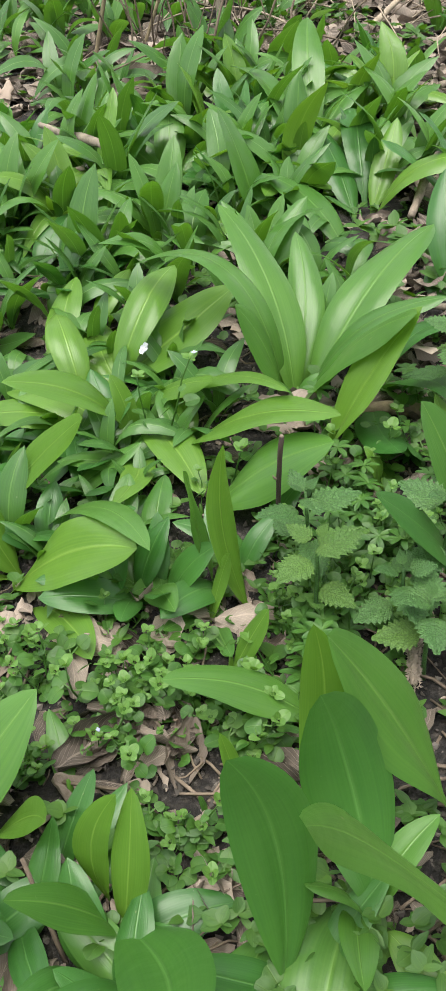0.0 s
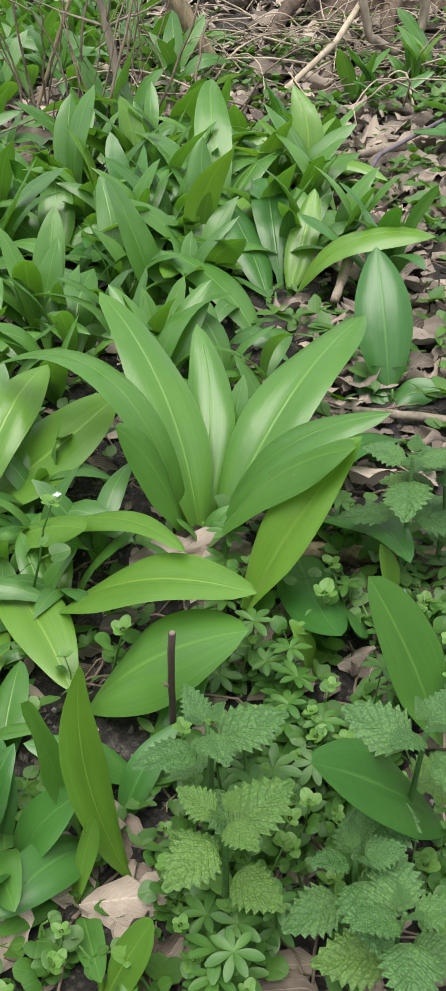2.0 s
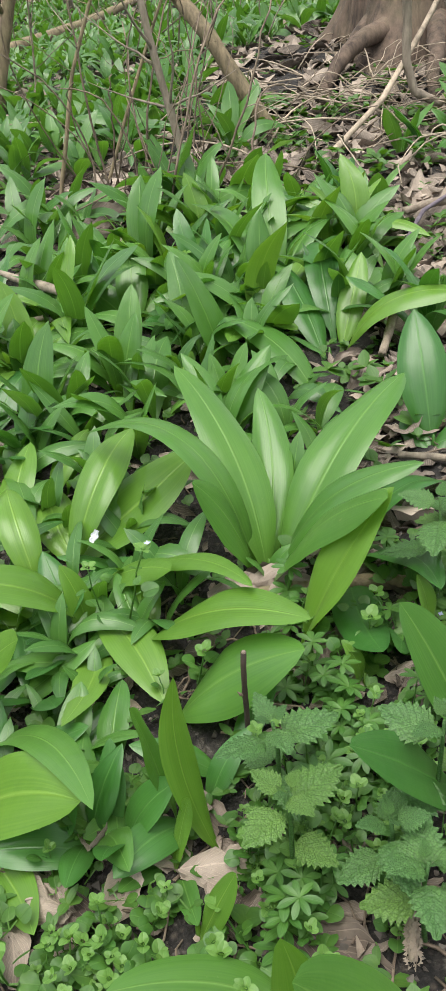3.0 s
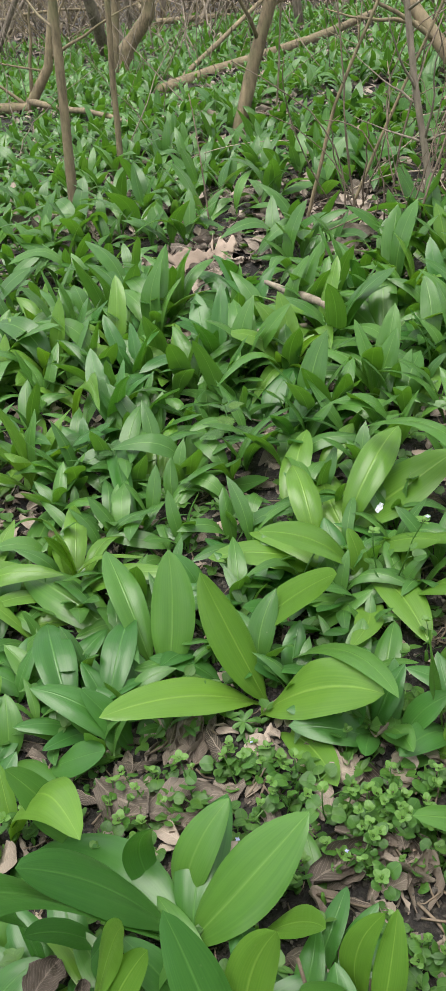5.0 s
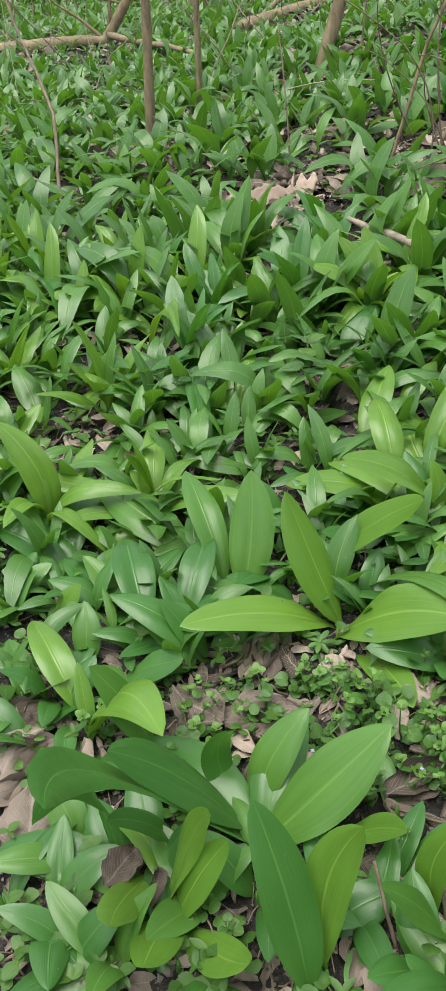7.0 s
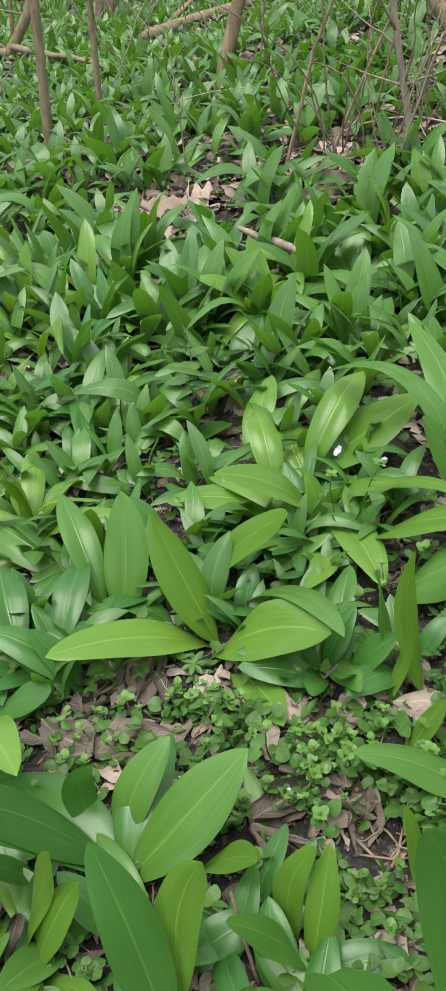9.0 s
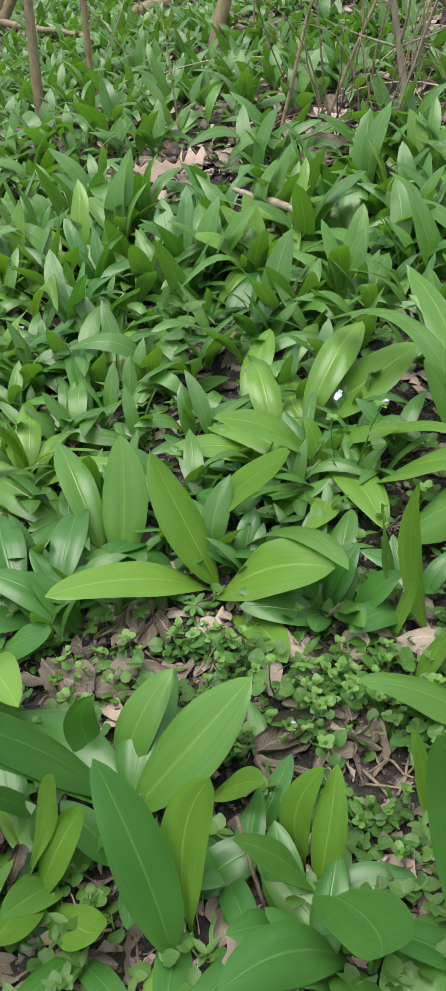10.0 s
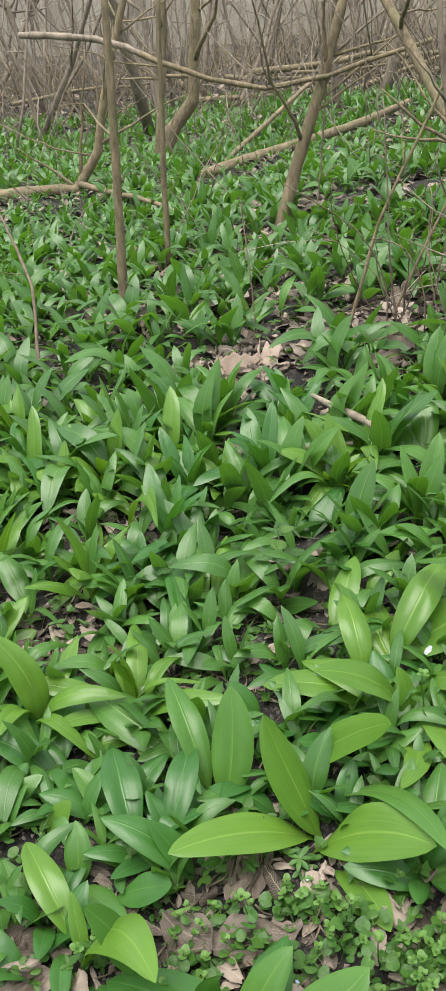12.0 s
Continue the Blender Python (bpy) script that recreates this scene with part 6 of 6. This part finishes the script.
def hanging_branch():
    """A long sagging branch, its far end stripped of bark and bleached."""
    r = random.Random(24)
    line = [(-0.75, 3.2, 0.652), (-0.508, 3.175, 0.628), (-0.408, 3.15, 0.60), (-0.311, 3.125, 0.555), (-0.157, 3.10, 0.50), (0.015, 3.075, 0.465), (0.205, 3.06, 0.49), (0.351, 3.025, 0.533), (0.6, 3.0, 0.60)]
    thing = new("hanging_branch")
    thing.location = line[0]
    path = []
    for a, b in zip(line, line[1:]):
        path += wander(r, Vector(a) - Vector(line[0]), Vector(b) - Vector(line[0]), 5, 0.02)[:-1]
    for name, lo, hi, w0, w1, mat in (("bleached_end", 0, 13, 0.0105, 0.0095, WOOD), ("bark_length", 12, 38, 0.0092, 0.0065, BARK)):
        pts = path[lo:hi + 1]
        verts, faces = tube_grid(pts, [(w0 + (w1 - w0) * i / (len(pts) - 1)) * r.uniform(0.9, 1.12) for i in range(len(pts))], 9)
        mesh_object(name, verts, faces, None, mat, thing)
    for _ in range(9):
        a = path[r.randrange(14, 38)]
        verts, faces = tube_grid(wander(r, a, a + Vector((r.gauss(0, 0.12), r.gauss(0, 0.08), r.uniform(-0.15, 0.2))), 5, 0.15), [0.0022 * (1 - 0.15 * i) for i in range(6)], 5)
        mesh_object("twig", verts, faces, None, BARK_GREY, thing)
    tagged(thing, "long sagging brown branch with a bleached end, caught between trees", "branch")


hanging_branch()
tree("leaning_tree", [(0.66, 2.06, 0.05), (0.523, 2.13, 0.292), (0.424, 2.22, 0.43), (0.301, 2.4, 0.67), (-0.1, 2.8, 1.6)], 0.017, 0.010, BARK, "slanting bare brown branch from the tree foot", 7, 6, 0.45, 0.012)
tree("shrub_stem", [(0.178, 1.955, 0.0), (0.252, 1.95, 0.273), (0.37, 1.95, 0.53), (0.62, 1.98, 1.1)], 0.0042, 0.0022, BARK, "thin dark shrub stem leaning", 8, 6, 0.18, 0.02, "shrub")
tree("shrub_stem", [(0.25, 1.955, 0.0), (0.36, 1.95, 0.251), (0.46, 1.95, 0.46), (0.7, 1.95, 0.95)], 0.0036, 0.002, BARK, "thin dark shrub stem leaning", 9, 6, 0.18, 0.02, "shrub")
tree("shrub_stem", [(0.41, 1.77, 0.0), (0.402, 1.77, 0.165), (0.37, 1.77, 0.33), (0.33, 1.78, 0.6), (0.3, 1.8, 1.0)], 0.0075, 0.004, BARK_GREY, "grey shrub stem wound with dry vines", 10, 12, 0.25, 0.02, "shrub")
tree("shrub_stem", [(0.30, 1.9, 0.0), (0.27, 1.9, 0.2), (0.25, 1.9, 0.5)], 0.0024, 0.0012, TWIG, "thin brown shrub shoot", 11, 5, 0.15, 0.03, "shrub")
tree("shrub_stem", [(-0.471, 1.90, -0.05), (-0.502, 2.05, 0.153), (-0.594, 2.2, 0.281), (-0.75, 2.4, 0.6)], 0.004, 0.0025, TWIG, "thin brown shoot leaning over the garlic", 12, 4, 0.2, 0.03, "shrub")
tree("shrub_stem", [(0.0, 1.98, 0.0), (-0.01, 2.0, 0.13), (-0.03, 2.05, 0.3)], 0.002, 0.001, TWIG, "thin brown shrub shoot", 13, 4, 0.12, 0.03, "shrub")
stick([(0.168, 3.2, 0.02), (0.198, 3.1, 0.436), (0.168, 3.0, 0.689), (0.15, 3.0, 1.2)], 0.003, 0.002, STRAW, "thin pale dry vine hanging down", "dry_vine", 25, 0.02, 8, "vine")
stick([(0.585, 1.79, 0.06), (0.807, 1.95, 0.175), (0.957, 2.10, 0.298), (1.1, 2.25, 0.45)], 0.0062, 0.005, STRAW, "tan dead stick leaning on the old tree", "leaning_stick", 26, 0.015, 8, "stick")
stick([(0.862, 2.0, 0.5), (0.869, 2.0, 0.289), (0.869, 2.0, 0.227), (0.887, 2.0, 0.173), (0.938, 2.0, 0.147), (0.986, 2.0, 0.187), (0.987, 2.0, 0.25), (0.953, 2.0, 0.303), (0.9, 2.02, 0.5)], 0.009, 0.008, BARK_GREY,
      "grey lichen-covered branch bent in a loop", "looped_branch", 27, 0.01, 4, "branch")


def old_tree(x, y, r, tall):
    """The foot of a thick old tree, furrowed, with roots that flare into the bank."""
    rr = random.Random(90)
    thing = new("old_tree")
    thing.location = (x, y, ground_at(x, y) - 0.05)
    verts, faces = [], []
    n, rows = 110, 60
    for i in range(rows + 1):
        z = tall * (i / rows) ** 1.6
        for k in range(n):
            w = 2 * math.pi * k / n
            flare = 1 + 0.9 * math.exp(-z / 0.10) * (0.6 + 0.4 * math.sin(5 * w + 1.3)) + 0.04 * math.sin(5 * w + 1.3)
            ridge = 0.05 * noise.noise(Vector((math.cos(w) * 7, math.sin(w) * 7, z * 2.2))) + 0.04 * noise.noise(Vector((math.cos(w) * 18, math.sin(w) * 18, z * 4))) + 0.03 * noise.noise(Vector((math.cos(w) * 40, math.sin(w) * 40, z * 5)))
            q = r * (flare + ridge) * (1 - 0.1 * z / tall)
            verts.append((q * math.cos(w), q * math.sin(w), z))
    for i in range(rows):
        for k in range(n):
            a, b = i * n + k, i * n + (k + 1) % n
            faces.append((a, b, b + n, a + n))
    faces.append(tuple(range(rows * n, rows * n + n)))
    mesh_object("trunk", verts, faces, None, BARK_BIG, thing)
    for k in range(5):
        w = rr.uniform(3.0, 5.6)
        a = Vector((r * 1.1 * math.cos(w), r * 1.1 * math.sin(w), 0.10))
        b = a + Vector((math.cos(w), math.sin(w), 0)) * rr.uniform(0.15, 0.35) + Vector((0, 0, -0.12))
        verts, faces = tube_grid(wander(rr, a, b, 6, 0.12), [0.028 * (1 - 0.11 * i) for i in range(7)], 8)
        mesh_object("root", verts, faces, None, BARK_BIG, thing)
    tagged(thing, "foot of a thick old tree with furrowed brown bark", "tree")


old_tree(1.19, 2.62, 0.20, 4.0)


def vine_tangle():
    """Dry grass, bramble and vine stems, heaped round the old tree and the shrub: past counting."""
    r = random.Random(64)
    pale = Pile()
    for k in range(180):
        x, y = 0.82 + r.gauss(0, 0.20), 2.16 + r.gauss(0, 0.20)
        if k % 6 == 0:
            x, y = 0.42 + r.gauss(0, 0.07), 1.82 + r.gauss(0, 0.07)
        z = ground_at(x, y)
        size, a = r.uniform(0.1, 0.45) if k % 6 else r.uniform(0.05, 0.2), r.uniform(0, 6.28)
        up = r.uniform(0.0, 0.05) if k % 6 else r.uniform(0.1, 0.35)
        p0, p2 = Vector((x, y, z + 0.005)), Vector((x + size * math.cos(a), y + size * math.sin(a) * 0.7, 0))
        p2.z = ground_at(p2.x, p2.y) + up
        p1 = (p0 + p2) / 2 + Vector((r.gauss(0, 0.06), r.gauss(0, 0.06), r.uniform(0.01, 0.12)))
        pts = [p0 * (1 - s) ** 2 + p1 * 2 * s * (1 - s) + p2 * s * s + Vector((r.gauss(0, 0.002), r.gauss(0, 0.002), 0)) for s in [i / 9 for i in range(10)]]
        w = r.uniform(0.0007, 0.0024)
        verts, faces = tube_grid(pts, [w * (1 - 0.05 * i) for i in range(10)], 5)
        if k % 6 and r.random() < 0.72:
            pale.add(verts, faces)
        else:
            twig = mesh_object("bare_twig", [v - p0 for v in verts], faces, None, TWIG)
            twig.location = p0
            tagged(twig, "thin curved brown bare twig over dead leaves", "twig", "bare twigs round the old tree")
    tagged(pale.done("dry_stem_tangle", STRAW), "tangle of pale dry grass and vine stems", "dry stems", kind="stuff")


vine_tangle()


def hanging_vines():
    """Thin bare shoots and dry vines that cross between the young trees: past counting."""
    r = random.Random(39)
    pale, dark = Pile(), Pile()
    for k in range(170):
        x, y = r.uniform(-1.6, 1.6), r.uniform(3.0, 6.5)
        if k % 3 == 0:
            x, y = 0.45 + r.gauss(0, 0.22), 3.0 + r.gauss(0, 0.3)
        p0 = Vector((x, y, ground_at(x, y) if k % 3 else r.uniform(0.2, 0.7)))
        p2 = p0 + Vector((r.gauss(0, 0.35), r.gauss(0, 0.2), r.uniform(0.25, 1.0)))
        p1 = (p0 + p2) / 2 + Vector((r.gauss(0, 0.12), r.gauss(0, 0.1), r.uniform(-0.1, 0.15)))
        pts = [p0 * (1 - s) ** 2 + p1 * 2 * s * (1 - s) + p2 * s * s + Vector((r.gauss(0, 0.004), r.gauss(0, 0.004), 0)) for s in [i / 11 for i in range(12)]]
        w = r.uniform(0.0008, 0.0026)
        (pale if r.random() < 0.35 else dark).add(*tube_grid(pts, [w * (1 - 0.05 * i) for i in range(12)], 5))
    tagged(pale.done("dry_vines", WOOD), "thin pale dry vines hanging between saplings", "vines", kind="stuff")
    tagged(dark.done("bare_shoots", BARK_GREY), "thin grey bare shoots between the saplings", "twigs", kind="stuff")


hanging_vines()


def far_thicket():
    """The bare thicket and young wood that close the view behind."""
    r = random.Random(12)
    pile, fallen = Pile(), Pile()
    for _ in range(430):
        y = r.uniform(6.2, 22)
        x = r.uniform(-1, 1) * (0.42 * y + 1.5)
        z, tall = ground_at(x, y), r.uniform(1.2, 5.0)
        lean = Vector((r.gauss(0, 0.3), r.gauss(0, 0.2), 1)) * tall
        w = r.choice((0.004, 0.006, 0.008, 0.012, 0.02, 0.035)) * r.uniform(0.7, 1.3)
        base = Vector((x, y, z - 0.05))
        pts = wander(r, base, base + lean, 8, 0.12)
        verts, faces = tube_grid(pts, [w * (1 - 0.08 * i) for i in range(9)], 6)
        pile.add(verts, faces)
        for _ in range(r.randrange(2, 7)):
            p = pts[r.randrange(2, 9)]
            q = p + Vector((r.gauss(0, 0.5), r.gauss(0, 0.4), r.uniform(-0.2, 0.7)))
            verts, faces = tube_grid(wander(r, p, q, 5, 0.15), [w * 0.35 * (1 - 0.15 * i) for i in range(6)], 5)
            pile.add(verts, faces)
    for _ in range(260):
        a, d = r.uniform(2.6, 6.8), r.uniform(3.0, 18)
        base = Vector((d * math.cos(a), d * math.sin(a), 0))
        if base.y > 0 and abs(base.x) < 0.5 * base.y + 1.5:
            continue
        base.z = ground_at(base.x, base.y) - 0.05
        w = r.choice((0.006, 0.010, 0.015, 0.03, 0.06)) * r.uniform(0.7, 1.3)
        pts = wander(r, base, base + Vector((r.gauss(0, 0.25), r.gauss(0, 0.25), 1)) * r.uniform(1.5, 5.0), 7, 0.1)
        pile.add(*tube_grid(pts, [w * (1 - 0.09 * i) for i in range(8)], 6))
        for _ in range(4):
            p = pts[r.randrange(2, 8)]
            pile.add(*tube_grid(wander(r, p, p + Vector((r.gauss(0, 0.5), r.gauss(0, 0.5), r.uniform(-0.2, 0.7))), 4, 0.15), [w * 0.35 * (1 - 0.15 * i) for i in range(5)], 4))
    for _ in range(1000):
        y = r.uniform(5.6, 20)
        x = r.uniform(-1, 1) * (0.42 * y + 1.0)
        p = Vector((x, y, ground_at(x, y)))
        q = p + Vector((r.gauss(0, 0.25), r.gauss(0, 0.25), r.uniform(0.15, 0.9)))
        w = r.uniform(0.002, 0.007)
        verts, faces = tube_grid(wander(r, p, q, 4, 0.2), [w * (1 - 0.15 * i) for i in range(5)], 4)
        pile.add(verts, faces)
    for _ in range(2600):
        y = r.uniform(7.5, 24)
        x = r.uniform(-1, 1) * (0.42 * y + 1.0)
        p = Vector((x, y, ground_at(x, y)))
        q = p + Vector((r.gauss(0, 0.35), r.gauss(0, 0.25), r.uniform(0.05, 0.6)))
        w = r.uniform(0.003, 0.010)
        fallen.add(*tube_grid(wander(r, p, q, 3, 0.25), [w * (1 - 0.2 * i) for i in range(4)], 4))
    for _ in range(16):
        x, y = r.uniform(-2.6, 3.2), r.uniform(6.5, 13)
        z, a, size = ground_at(x, y), r.gauss(0, 0.9), r.uniform(0.6, 2.0)
        p = Vector((x, y, z + r.uniform(0.02, 0.35)))
        q = p + Vector((size * math.cos(a), size * math.sin(a), r.uniform(-0.1, 0.35)))
        w = r.uniform(0.008, 0.03)
        verts, faces = tube_grid(wander(r, p, q, 6, 0.06), [w * (1 - 0.08 * i) for i in range(7)], 7)
        fallen.add(verts, faces)
    tagged(pile.done("bare_thicket", BARK_GREY), "far thicket of bare grey-brown shrubs and young trees", "thicket", kind="stuff")
    tagged(fallen.done("fallen_branches", BARK), "heap of fallen brown branches and logs far behind", "branches", kind="stuff")


far_thicket()


def backdrop():
    """The wood's grey-brown distance all round."""
    n = Nodes("distant_bare_wood")
    where = n.add("ShaderNodeTexCoord").outputs["Object"]
    tall = n.add("ShaderNodeMapping", Vector=where, Scale=(1, 1, 0.12))
    streak = n.noise(1.6, 6.0, tall.outputs[0], 0.6)
    n.put(n.bsdf, "Base Color", n.ramp(streak, (0.3, (0.165, 0.150, 0.115)), (0.7, (0.36, 0.335, 0.275))))
    n.put(n.bsdf, "Roughness", 1.0)
    k, rows = 72, 8
    verts = []
    for i in range(rows + 1):
        for j in range(k):
            w = 2 * math.pi * j / k
            top = 6.0 + 2.0 * noise.noise(Vector((math.cos(w) * 3, math.sin(w) * 3, 0)))
            verts.append((50 * math.cos(w), 50 * math.sin(w), -1 + (top + 1) * i / rows))
    faces = [(i * k + j, i * k + (j + 1) % k, (i + 1) * k + (j + 1) % k, (i + 1) * k + j) for i in range(rows) for j in range(k)]
    tagged(mesh_object("backdrop", verts, faces, None, n.mat), "hazy grey-brown bare woodland in the distance", "woodland", kind="structure")


backdrop()
